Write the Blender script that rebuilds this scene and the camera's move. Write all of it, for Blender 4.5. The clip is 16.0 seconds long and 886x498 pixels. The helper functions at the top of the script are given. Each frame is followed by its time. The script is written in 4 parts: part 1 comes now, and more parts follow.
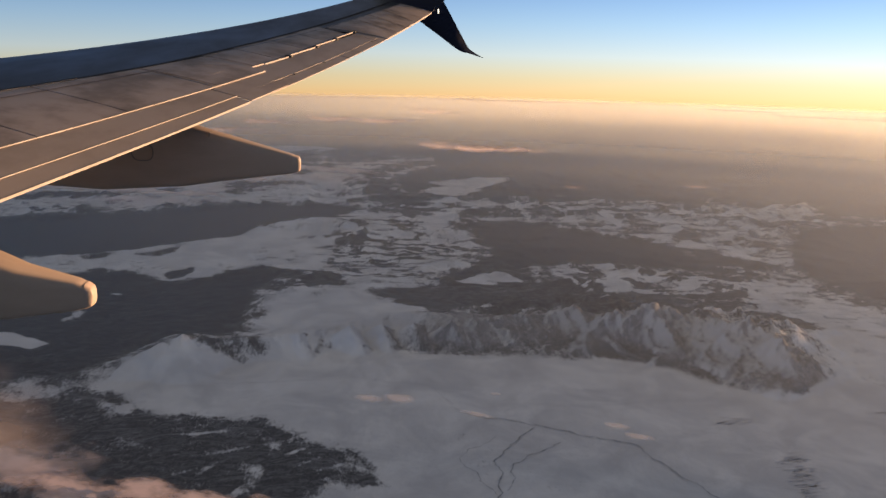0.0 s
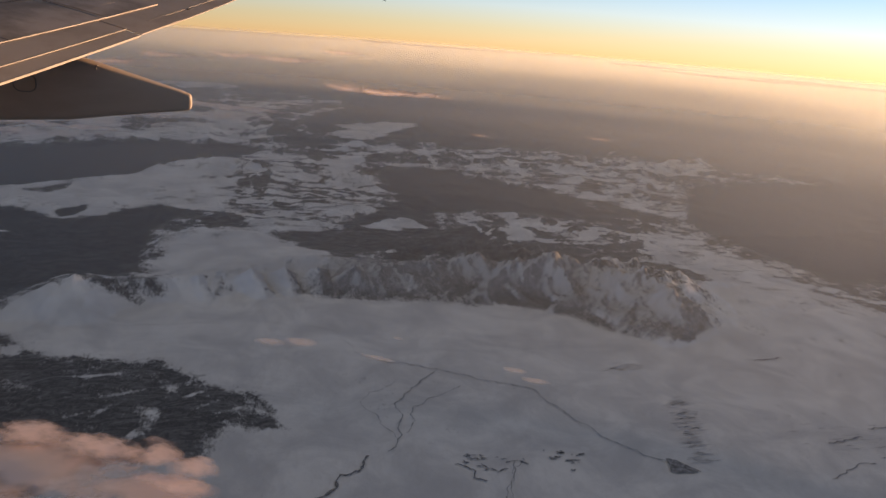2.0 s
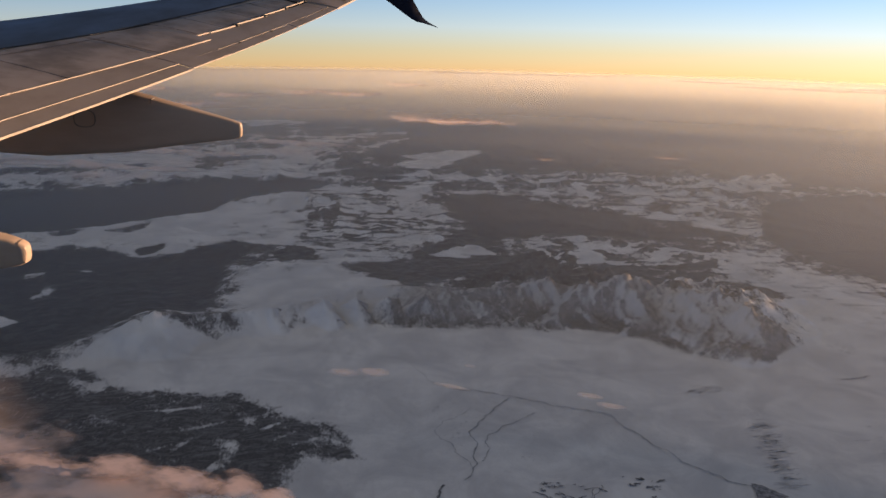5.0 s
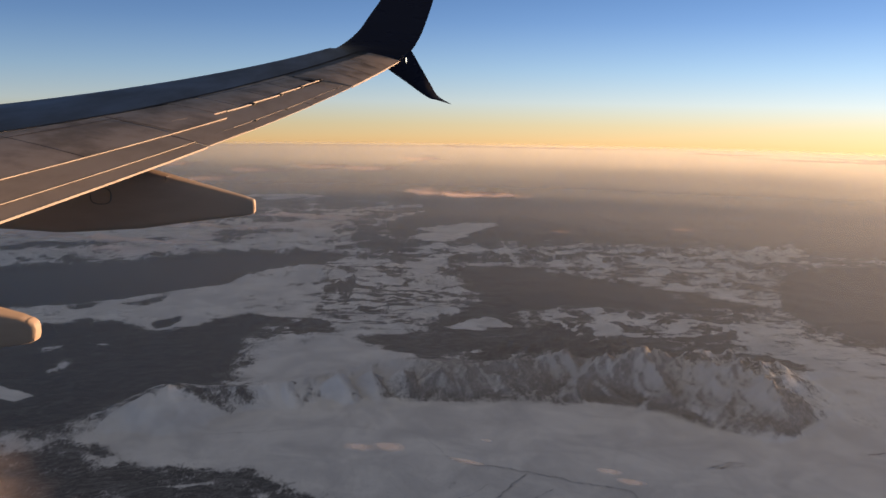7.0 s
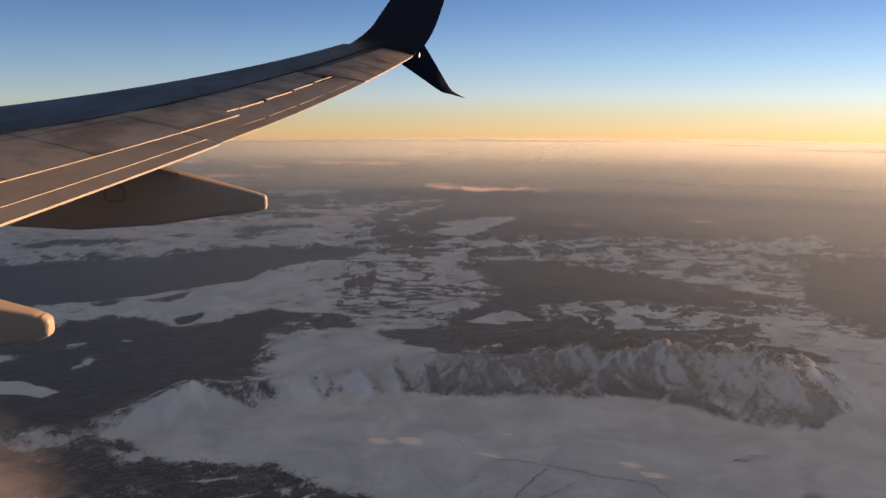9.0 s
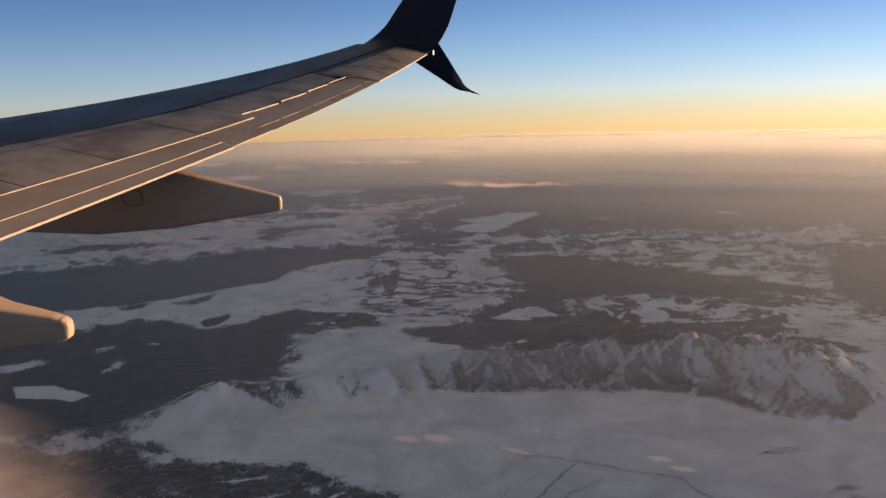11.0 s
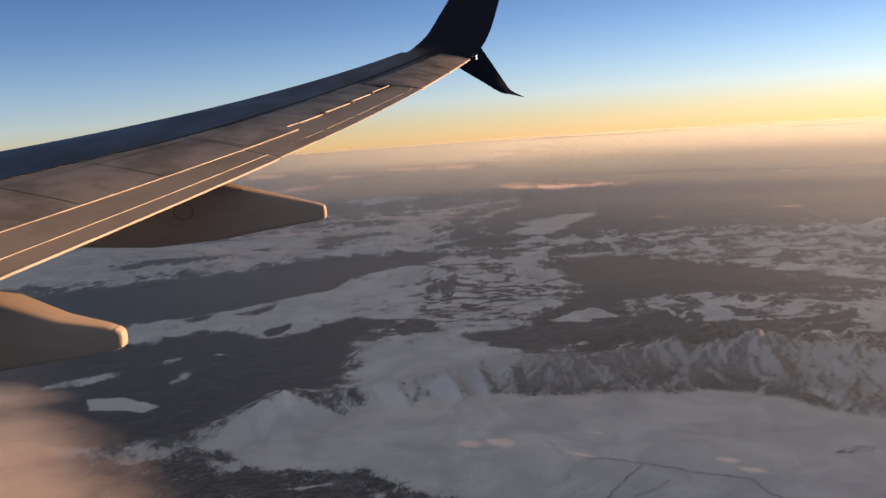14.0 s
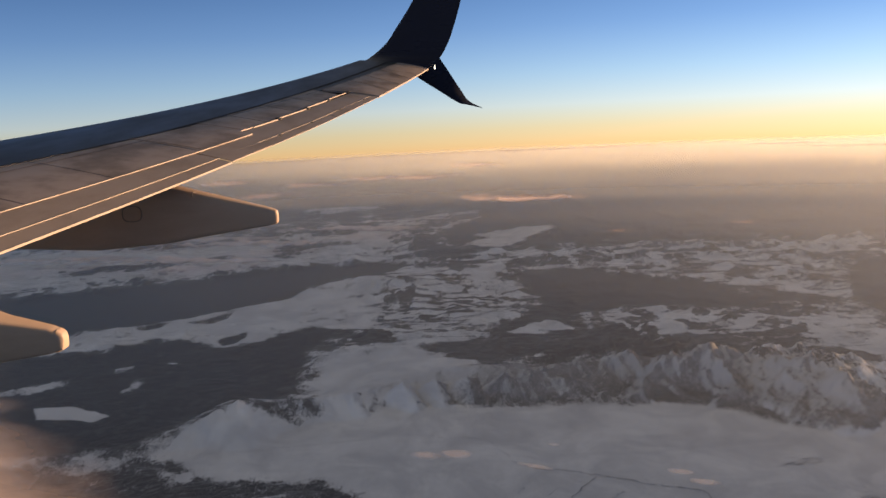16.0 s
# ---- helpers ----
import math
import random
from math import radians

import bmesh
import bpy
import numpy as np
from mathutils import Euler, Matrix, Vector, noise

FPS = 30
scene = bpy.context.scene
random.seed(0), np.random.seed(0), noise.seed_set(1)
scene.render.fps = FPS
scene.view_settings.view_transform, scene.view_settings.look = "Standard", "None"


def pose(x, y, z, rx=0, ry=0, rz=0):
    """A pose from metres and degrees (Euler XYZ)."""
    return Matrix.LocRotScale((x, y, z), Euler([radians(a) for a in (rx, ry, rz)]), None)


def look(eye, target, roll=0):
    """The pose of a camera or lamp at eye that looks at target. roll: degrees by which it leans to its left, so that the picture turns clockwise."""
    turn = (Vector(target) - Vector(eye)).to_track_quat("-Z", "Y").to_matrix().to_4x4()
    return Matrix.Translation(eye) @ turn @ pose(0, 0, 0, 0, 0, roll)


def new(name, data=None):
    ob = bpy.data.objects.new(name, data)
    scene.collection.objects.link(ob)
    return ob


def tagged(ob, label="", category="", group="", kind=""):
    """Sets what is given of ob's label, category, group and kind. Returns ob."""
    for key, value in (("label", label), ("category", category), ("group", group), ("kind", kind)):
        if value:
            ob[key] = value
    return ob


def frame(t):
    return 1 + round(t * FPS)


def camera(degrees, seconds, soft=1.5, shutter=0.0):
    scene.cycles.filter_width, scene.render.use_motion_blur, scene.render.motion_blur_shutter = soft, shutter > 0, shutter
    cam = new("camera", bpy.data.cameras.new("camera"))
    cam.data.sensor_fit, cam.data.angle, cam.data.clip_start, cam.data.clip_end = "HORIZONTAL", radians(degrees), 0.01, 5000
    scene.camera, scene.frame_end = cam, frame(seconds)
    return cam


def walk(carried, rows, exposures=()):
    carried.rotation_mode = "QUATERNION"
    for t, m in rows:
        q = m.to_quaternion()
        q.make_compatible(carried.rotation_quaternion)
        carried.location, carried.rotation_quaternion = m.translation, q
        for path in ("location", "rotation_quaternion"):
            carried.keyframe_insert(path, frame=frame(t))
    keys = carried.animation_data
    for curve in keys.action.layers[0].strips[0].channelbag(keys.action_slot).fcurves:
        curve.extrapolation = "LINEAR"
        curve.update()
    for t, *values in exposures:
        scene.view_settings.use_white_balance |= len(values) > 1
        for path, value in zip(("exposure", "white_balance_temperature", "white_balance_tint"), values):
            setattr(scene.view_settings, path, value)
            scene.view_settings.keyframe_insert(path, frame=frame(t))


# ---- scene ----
# A jet's wing seen from a cabin window over snowy country at dusk.
# The wing is in true metres; the land below is laid out at 1:40, so that it all
# lies within the camera's reach: 250 m here stand for 10 km of height.
cam = camera(55.4, 16.0)
PATH = [
    (0.0, pose(-0.467, 0.239, 0.029, 76.98, -1.25, -4.20)),
    (0.5, pose(-0.456, 0.177, 0.023, 75.97, -3.09, -4.70)),
    (1.0, pose(-0.450, 0.148, 0.027, 74.34, -5.69, -6.62)),
    (1.5, pose(-0.388, 0.026, 0.071, 73.62, -6.32, -9.58)),
    (2.0, pose(-0.348, -0.011, 0.075, 73.58, -4.30, -10.05)),
    (2.5, pose(-0.311, -0.039, 0.054, 73.93, -2.79, -11.33)),
    (3.0, pose(-0.274, -0.061, 0.042, 74.49, -2.61, -13.53)),
    (3.5, pose(-0.255, -0.072, 0.028, 74.06, -2.93, -13.52)),
    (4.0, pose(-0.224, -0.102, -0.009, 72.56, -2.97, -10.65)),
    (4.5, pose(-0.179, -0.107, -0.011, 72.05, -2.78, -7.42)),
    (5.0, pose(-0.152, -0.099, -0.007, 75.23, -1.15, -6.07)),
    (5.2, pose(-0.151, -0.106, 0.000, 76.91, -0.19, -6.37)),
    (7.3, pose(-0.090, -0.069, 0.022, 80.12, -0.89, -4.81)),
    (7.5, pose(-0.075, -0.086, 0.030, 79.98, -0.91, -4.68)),
    (8.0, pose(-0.065, -0.076, 0.021, 79.71, -0.54, -4.53)),
    (8.5, pose(-0.042, -0.099, 0.016, 79.61, -0.35, -4.16)),
    (9.0, pose(-0.020, -0.119, 0.016, 79.72, 0.01, -3.84)),
    (11.5, pose(0.094, -0.202, 0.018, 79.53, 1.73, -2.37)),
    (12.0, pose(0.118, -0.214, 0.013, 79.53, 1.75, -2.15)),
    (12.5, pose(0.140, -0.241, 0.013, 79.59, 2.13, -1.80)),
    (13.0, pose(0.164, -0.261, 0.012, 79.51, 2.77, -1.01)),
    (13.5, pose(0.195, -0.297, 0.021, 79.49, 3.74, -0.08)),
    (14.0, pose(0.219, -0.316, 0.017, 80.03, 4.02, 0.94)),
    (14.5, pose(0.236, -0.323, 0.012, 80.53, 3.39, 0.91)),
    (15.0, pose(0.250, -0.324, 0.002, 80.61, 2.94, -0.22)),
    (15.5, pose(0.275, -0.337, -0.006, 80.57, 3.03, -1.11)),
    (16.0, pose(0.280, -0.327, -0.021, 80.60, 2.74, -1.69)),
]
walk(cam, PATH, [(0.0, 1.37, 6750, 12), (1.0, 1.40, 6750, 12), (1.6, 1.28, 6750, 12), (3.5, 1.27, 6750, 12), (4.0, 1.40, 6650, 12), (4.5, 1.20, 6500, 12), (5.0, 1.25, 6550, 12), (7.3, 1.19, 6750, 12), (9.0, 1.17, 6750, 12), (11.5, 1.24, 6750, 12), (14.5, 1.37, 6750, 12), (16.0, 1.35, 6750, 12)])

# ---------------------------------------------------------------- sky and sun
SUN_AZ, SUN_EL = 64.0, -0.45          # from this height the sun still stands over the sunken horizon
world = bpy.data.worlds.new("sky")
scene.world = world
world.use_nodes = True
wn, wl = world.node_tree.nodes, world.node_tree.links
sky = wn.new("ShaderNodeTexSky")
sky.sky_type = 'NISHITA'
sky.sun_disc = False
sky.sun_elevation = radians(SUN_EL + 7.45)
sky.sun_rotation = radians(SUN_AZ)
sky.altitude = 6000
sky.air_density = 2.0
sky.dust_density = 9.0
sky.ozone_density = 2.5
coord = wn.new("ShaderNodeTexCoord")
lift = wn.new("ShaderNodeVectorMath")          # the horizon lies 2.9 degrees below the level line
lift.operation = 'ADD'
lift.inputs[1].default_value = (0, 0, 0.052)
wl.new(coord.outputs["Generated"], lift.inputs[0])
wl.new(lift.outputs[0], sky.inputs[0])
wn["Background"].inputs[1].default_value = 0.0935
cast = wn.new("ShaderNodeMix")                  # clear, dry winter air: a little less green
cast.data_type, cast.blend_type = 'RGBA', 'MULTIPLY'
cast.inputs[0].default_value = 1.0
wl.new(sky.outputs[0], cast.inputs[6])
split = wn.new("ShaderNodeSeparateXYZ")
wl.new(coord.outputs["Generated"], split.inputs[0])
# dusty air low down: warm at the horizon, pale above it, then a deeper blue
rise = wn.new("ShaderNodeMapRange")
for sock, value in zip(rise.inputs[1:5], (-0.05, 0.15, 0.0, 1.0)):
    sock.default_value = value
wl.new(split.outputs[2], rise.inputs[0])
ramp = wn.new("ShaderNodeValToRGB")
ramp.color_ramp.elements[0].color = (0.86, 0.675, 0.67, 1)
ramp.color_ramp.elements[1].color = (0.345, 0.425, 0.655, 1)
for place, tint in ((0.12, (0.86, 0.71, 0.75, 1)), (0.25, (0.86, 0.79, 1.03, 1)), (0.43, (0.70, 0.715, 0.97, 1)), (0.7, (0.48, 0.545, 0.82, 1))):
    ramp.color_ramp.elements.new(place).color = tint
wl.new(rise.outputs[0], ramp.inputs[0])
wl.new(ramp.outputs[0], cast.inputs[7])
# towards the zenith, out of view, greyed and warmed to tint the skylight
grey = wn.new("ShaderNodeRGBToBW")
wl.new(sky.outputs[0], grey.inputs[0])
tone = wn.new("ShaderNodeMix")
tone.data_type, tone.blend_type = 'RGBA', 'MULTIPLY'
tone.inputs[0].default_value = 1.0
tone.inputs[7].default_value = (1.14, 1.075, 0.89, 1.0)
wl.new(grey.outputs[0], tone.inputs[6])
high = wn.new("ShaderNodeMapRange")
high.interpolation_type = 'SMOOTHSTEP'
for sock, value in zip(high.inputs[1:5], (0.2, 0.6, 0.0, 0.85)):
    sock.default_value = value
wl.new(split.outputs[2], high.inputs[0])
blend = wn.new("ShaderNodeMix")
blend.data_type = 'RGBA'
wl.new(high.outputs[0], blend.inputs[0])
wl.new(cast.outputs[2], blend.inputs[6])
wl.new(tone.outputs[2], blend.inputs[7])
wl.new(blend.outputs[2], wn["Background"].inputs[0])
sun = new("sun", bpy.data.lights.new("sun", "SUN"))
sun.data.energy = 5.0
sun.data.angle = radians(0.6)
sun.data.color = (1.0, 0.61, 0.34)
sa, se = radians(SUN_AZ), radians(SUN_EL)
sun.matrix_world = look((math.sin(sa) * math.cos(se), math.cos(sa) * math.cos(se), math.sin(se)), (0, 0, 0))


# ---------------------------------------------------------------- materials
class Nodes:
    """A small builder for node materials."""

    def __init__(self, name):
        self.mat = bpy.data.materials.new(name)
        self.mat.use_nodes = True
        self.n, self.l = self.mat.node_tree.nodes, self.mat.node_tree.links
        self.bsdf = self.n["Principled BSDF"]
        self.out = self.n["Material Output"]

    def link(self, a, b):
        self.l.new(a, b)
        return a

    def node(self, kind, **values):
        nd = self.n.new(kind)
        for key, value in values.items():
            setattr(nd, key, value)
        return nd

    def put(self, socket, value):
        if isinstance(value, (int, float, tuple)):
            socket.default_value = value
        else:
            self.l.new(value, socket)

    def noise(self, scale, detail=4.0, rough=0.55, stretch=(1, 1, 1), distort=0.0):
        c = self.node("ShaderNodeTexCoord")
        m = self.node("ShaderNodeMapping")
        m.inputs["Scale"].default_value = stretch
        self.link(c.outputs["Object"], m.inputs[0])
        t = self.node("ShaderNodeTexNoise")
        self.link(m.outputs[0], t.inputs["Vector"])
        t.inputs["Scale"].default_value = scale
        t.inputs["Detail"].default_value = detail
        t.inputs["Roughness"].default_value = rough
        t.inputs["Distortion"].default_value = distort
        return t.outputs["Fac"]

    def math(self, op, a, b=0.0, c=0.0, clamp=False):
        m = self.node("ShaderNodeMath", operation=op, use_clamp=clamp)
        for sock, v in zip(m.inputs, (a, b, c)):
            self.put(sock, v)
        return m.outputs[0]

    def span(self, v, lo, hi, a=0.0, b=1.0, smooth=True):
        m = self.node("ShaderNodeMapRange", interpolation_type='SMOOTHSTEP' if smooth else 'LINEAR')
        for sock, x in zip(m.inputs[:5], (v, lo, hi, a, b)):
            self.put(sock, x)
        return m.outputs[0]

    def mix(self, f, a, b):
        m = self.node("ShaderNodeMix", data_type='RGBA')
        self.put(m.inputs[0], f)
        for sock, v in ((m.inputs[6], a), (m.inputs[7], b)):
            self.put(sock, (*v, 1.0) if isinstance(v, tuple) else v)
        return m.outputs[2]

    def attr(self, name):
        return self.node("ShaderNodeAttribute", attribute_name=name).outputs["Fac"]

    def bump(self, height, strength, distance):
        b = self.node("ShaderNodeBump")
        b.inputs["Strength"].default_value = strength
        b.inputs["Distance"].default_value = distance
        self.link(height, b.inputs["Height"])
        self.link(b.outputs[0], self.bsdf.inputs["Normal"])


def paint(name, col, rough=0.4, wear=0.25, metal=0.0, streak=(0.6, 3.0, 3.0), gloss=0.25):
    """Aircraft paint: faint streaks along the airflow, grime and fine mottling."""
    k = Nodes(name)
    n1 = k.noise(1.6, 5, 0.6, streak)
    n2 = k.noise(30, 3)
    f = k.math('MULTIPLY', k.span(n1, 0.40, 0.68), wear)
    dirt = tuple(c * 0.45 for c in col)
    c1 = k.mix(f, col, dirt)
    c2 = k.mix(k.math('MULTIPLY', n2, 0.12), c1, tuple(c * 0.7 for c in col))
    k.put(k.bsdf.inputs["Base Color"], c2)
    k.put(k.bsdf.inputs["Roughness"], k.span(n1, 0.2, 0.8, rough - 0.06, rough + 0.12))
    k.bsdf.inputs["Metallic"].default_value = metal
    k.bsdf.inputs["Specular IOR Level"].default_value = gloss
    k.bump(n2, 0.05, 0.002)
    return k.mat


# dark box paint, deepened further to stand for the dim sky above it
WING_DIM_GREY = paint("wing_dim_grey_paint", (0.023, 0.033, 0.046), 0.36, 0.12, streak=(1.0, 0.35, 0.6), gloss=0.13)
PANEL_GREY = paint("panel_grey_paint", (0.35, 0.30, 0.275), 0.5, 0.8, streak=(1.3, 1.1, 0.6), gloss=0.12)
FLAP_GREY = paint("flap_grey_paint", (0.32, 0.27, 0.235), 0.45, 0.4, streak=(1.3, 0.7, 0.6), gloss=0.12)
FAIRING_GREY = paint("fairing_grey_paint", (0.39, 0.305, 0.242), 0.45, 0.25)
NAVY = paint("navy_paint", (0.012, 0.016, 0.035), 0.28, 0.2)
BARE = paint("bare_edge_metal", (0.25, 0.22, 0.20), 0.5, 0.3, 0.0)
SEAL = paint("black_seal", (0.03, 0.03, 0.032), 0.7, 0.2)
SEAM = paint("seam_line", (0.16, 0.15, 0.15), 0.6, 0.2)


def lamp_lens():
    k = Nodes("lamp_lens")
    k.bsdf.inputs["Base Color"].default_value = (0.9, 0.88, 0.8, 1)
    k.bsdf.inputs["Roughness"].default_value = 0.1
    k.bsdf.inputs["Emission Color"].default_value = (1.0, 0.93, 0.72, 1)
    k.bsdf.inputs["Emission Strength"].default_value = 0.8
    return k.mat


LENS = lamp_lens()


def land_material():
    """Snow over dark woods and rock; the mesh carries how much snow lies, slope shading included, bare rock and open
    water.
    """
    k = Nodes("snow_and_woods")
    snow, water, rocky = k.attr("snow"), k.attr("water"), k.attr("rock")
    broad = k.noise(0.02, 6, 0.62, (1, 1, 1), 0.6)
    mid = k.noise(0.085, 6, 0.65, (1.2, 0.6, 1), 0.8)
    fine = k.noise(0.42, 5, 0.7, (1.2, 0.55, 1), 0.4)
    grain = k.math('ADD', k.math('MULTIPLY', k.math('SUBTRACT', mid, 0.5), 1.1),
                   k.math('MULTIPLY', k.math('SUBTRACT', fine, 0.5), 0.95))
    crag = k.noise(0.75, 4, 0.65, (1.3, 0.8, 0.5), 0.5)
    grain = k.math('ADD', grain, k.math('MULTIPLY', k.math('MULTIPLY', k.math('SUBTRACT', crag, 0.5), rocky), 0.7))
    grain = k.math('MULTIPLY', grain, k.span(rocky, 0.0, 1.0, 1.0, 0.45))
    wide = k.math('MULTIPLY', rocky, 0.26)
    cover = k.span(k.math('ADD', snow, grain), k.math('SUBTRACT', 0.27, wide), k.math('ADD', 0.77, wide))
    white = k.mix(k.span(broad, 0.3, 0.7), (0.62, 0.62, 0.63), (0.86, 0.855, 0.845))
    white = k.mix(k.math('MULTIPLY', k.span(mid, 0.45, 0.75), 0.3), white, (0.57, 0.56, 0.55))
    white = k.mix(k.math('MULTIPLY', k.span(fine, 0.5, 0.8), 0.2), white, (0.51, 0.50, 0.50))
    white = k.mix(k.math('MULTIPLY', rocky, 0.55), white, (0.40, 0.39, 0.385))
    dark = k.mix(k.span(fine, 0.35, 0.7), (0.10, 0.099, 0.103), (0.155, 0.15, 0.148))
    c = k.node("ShaderNodeTexCoord")
    m = k.node("ShaderNodeMapping")
    m.vector_type = 'TEXTURE'
    m.inputs["Rotation"].default_value = (0, 0, radians(12))
    m.inputs["Scale"].default_value = (1.9, 1.0, 1.0)
    k.link(c.outputs["Object"], m.inputs[0])
    glade = k.node("ShaderNodeTexNoise")
    k.link(m.outputs[0], glade.inputs["Vector"])
    glade.inputs["Scale"].default_value = 0.12
    glade.inputs["Detail"].default_value = 6.0
    glade.inputs["Roughness"].default_value = 0.68
    glade.inputs["Distortion"].default_value = 1.6
    dark = k.mix(k.math('MULTIPLY', k.span(glade.outputs["Fac"], 0.42, 0.70), 0.55), dark, (0.33, 0.33, 0.335))
    stone = k.mix(k.span(mid, 0.35, 0.7), (0.205, 0.198, 0.198), (0.32, 0.312, 0.31))
    stone = k.mix(k.math('MULTIPLY', k.span(fine, 0.45, 0.7), 0.55), stone, (0.50, 0.49, 0.48))
    col = k.mix(cover, k.mix(rocky, dark, stone), white)
    col = k.mix(water, col, (0.07, 0.072, 0.075))
    k.put(k.bsdf.inputs["Base Color"], col)
    k.put(k.bsdf.inputs["Roughness"], k.span(water, 0.0, 1.0, 0.85, 0.5))
    k.bsdf.inputs["Specular IOR Level"].default_value = 0.15
    k.bump(k.math('MULTIPLY', cover, k.math('ADD', mid, k.math('MULTIPLY', fine, 0.12))), 0.2, 2.0)
    return k.mat


def veil_material(name, col, low, high, top, most, front):
    """A sheet of haze: sunlight and skylight scatter in it, the rest passes."""
    k = Nodes(name)
    c = k.node("ShaderNodeTexCoord")
    s = k.node("ShaderNodeSeparateXYZ")
    k.link(c.outputs["Object"], s.inputs[0])
    z = s.outputs[2]
    up = k.span(z, low, high)
    down = k.span(z, top[0], top[1], 1.0, 0.0)
    wisp = k.span(k.noise(0.0016, 4, 0.55, (1, 1, 9)), 0.25, 0.75, 0.82, 1.08)
    dense = k.math('MULTIPLY', most, k.attr("body"))
    alpha = k.math('MULTIPLY', k.math('MULTIPLY', k.math('MULTIPLY', up, down), k.math('MINIMUM', dense, 0.88)), wisp, clamp=True)
    scat = k.node("ShaderNodeBsdfTranslucent")
    scat.inputs[0].default_value = (*col, 1)
    back = k.node("ShaderNodeBsdfDiffuse")
    back.inputs[0].default_value = (*col, 1)
    both = k.node("ShaderNodeMixShader")
    both.inputs[0].default_value = front
    k.link(scat.outputs[0], both.inputs[1])
    k.link(back.outputs[0], both.inputs[2])
    clear = k.node("ShaderNodeBsdfTransparent")
    m = k.node("ShaderNodeMixShader")
    k.link(alpha, m.inputs[0])
    k.link(clear.outputs[0], m.inputs[1])
    k.link(both.outputs[0], m.inputs[2])
    k.link(m.outputs[0], k.out.inputs[0])
    return k.mat


def cloud_material(name, col, most, scale, lo=0.1, hi=0.95, lean=0.3, ragged=1.1, detail=7, lumps=1.0, front=0.35, fleecy=False):
    """Cloud: droplets in the given tint, thin towards the edges, where the mesh's body falls off. Droplets scatter
    light onwards, so the low sun behind it comes through a level sheet as well (lean)."""
    k = Nodes(name)
    d = k.attr("body")
    n = k.noise(scale, detail, 0.55, (1, 1, 1.6), 0.3)
    alpha = k.math('MULTIPLY', k.span(k.math('ADD', k.math('MULTIPLY', d, 1.25), k.math('MULTIPLY', k.math('SUBTRACT', n, 0.5), ragged)), lo, hi), most)
    alpha = k.math('MULTIPLY', alpha, k.span(d, 0.0, 0.3))
    b = k.node("ShaderNodeBump")
    b.inputs["Strength"].default_value = lumps
    b.inputs["Distance"].default_value = 0.3 / scale
    k.link(k.noise(scale, 4, 0.5, (1, 1, 1.6), 0.3), b.inputs["Height"])
    turned = k.node("ShaderNodeVectorMath", operation='ADD')
    k.link(b.outputs[0], turned.inputs[0])
    turned.inputs[1].default_value = (-math.sin(sa) * lean, -math.cos(sa) * lean, 0.0)
    unit = k.node("ShaderNodeVectorMath", operation='NORMALIZE')
    k.link(turned.outputs[0], unit.inputs[0])
    scat = k.node("ShaderNodeBsdfTranslucent")
    scat.inputs[0].default_value = (*col, 1)
    back = k.node("ShaderNodeBsdfDiffuse")
    back.inputs[0].default_value = (*col, 1)
    if fleecy:                       # loose droplets: one fixed normal, set by lean, lights them alike all over
        level = Vector((math.sin(sa) * lean, math.cos(sa) * lean, 1.0)).normalized()
        steady = k.node("ShaderNodeCombineXYZ")
        for sock, value in zip(steady.inputs, level):
            sock.default_value = value
        k.link(steady.outputs[0], back.inputs["Normal"])
    else:
        k.link(b.outputs[0], back.inputs["Normal"])
        k.link(unit.outputs[0], scat.inputs["Normal"])
    both = k.node("ShaderNodeMixShader")
    both.inputs[0].default_value = front
    k.link(scat.outputs[0], both.inputs[1])
    k.link(back.outputs[0], both.inputs[2])
    clear = k.node("ShaderNodeBsdfTransparent")
    m = k.node("ShaderNodeMixShader")
    k.link(alpha, m.inputs[0])
    k.link(clear.outputs[0], m.inputs[1])
    k.link(both.outputs[0], m.inputs[2])
    k.link(m.outputs[0], k.out.inputs[0])
    return k.mat


LAND = land_material()
# sunset pink is mixed into these colours; bank is the dull copy, crown the lit one
CLOUD = cloud_material("cloud_droplets", (0.90, 0.76, 0.74), 0.86, 0.05, -0.05, 1.3, 0.045, 0.8, 6, 0.2, 0.95, True)
LIT_CROWN_CLOUD = cloud_material("lit_crown_droplets", (0.95, 0.76, 0.735), 0.78, 0.11, -0.05, 1.35, 0.095, 1.25, 5, 0.2, 0.95, True)
LAKE_CLOUD = cloud_material("pale_cloud_droplets", (0.95, 0.93, 0.92), 0.85, 0.05, 0.0, 1.3, 0.05, 0.7, 5, 0.12, 0.95, True)
PUFF_CLOUD = cloud_material("puff_droplets", (1.0, 0.92, 0.92), 0.34, 0.10, 0.0, 1.4, 0.09, 0.5, 4, 0.2, 0.95, True)
THIN_CLOUD = cloud_material("thin_cloud_droplets", (1.0, 0.92, 0.92), 0.2, 0.12, 0.0, 1.3, 0.09, 0.6, 4, 0.2, 0.95, True)
FAR_CLOUD = cloud_material("far_cloud_droplets", (1.0, 0.90, 0.87), 0.85, 0.022, 0.0, 0.9, 0.2)
STREAK_CLOUD = cloud_material("streak_droplets", (0.80, 0.66, 0.64), 0.45, 0.07, -0.15, 0.9, 0.0, 0.35)
HAZY_STREAK = cloud_material("hazy_streak_droplets", (0.85, 0.70, 0.68), 0.30, 0.07, 0.0, 1.3, 0.0, 0.9)
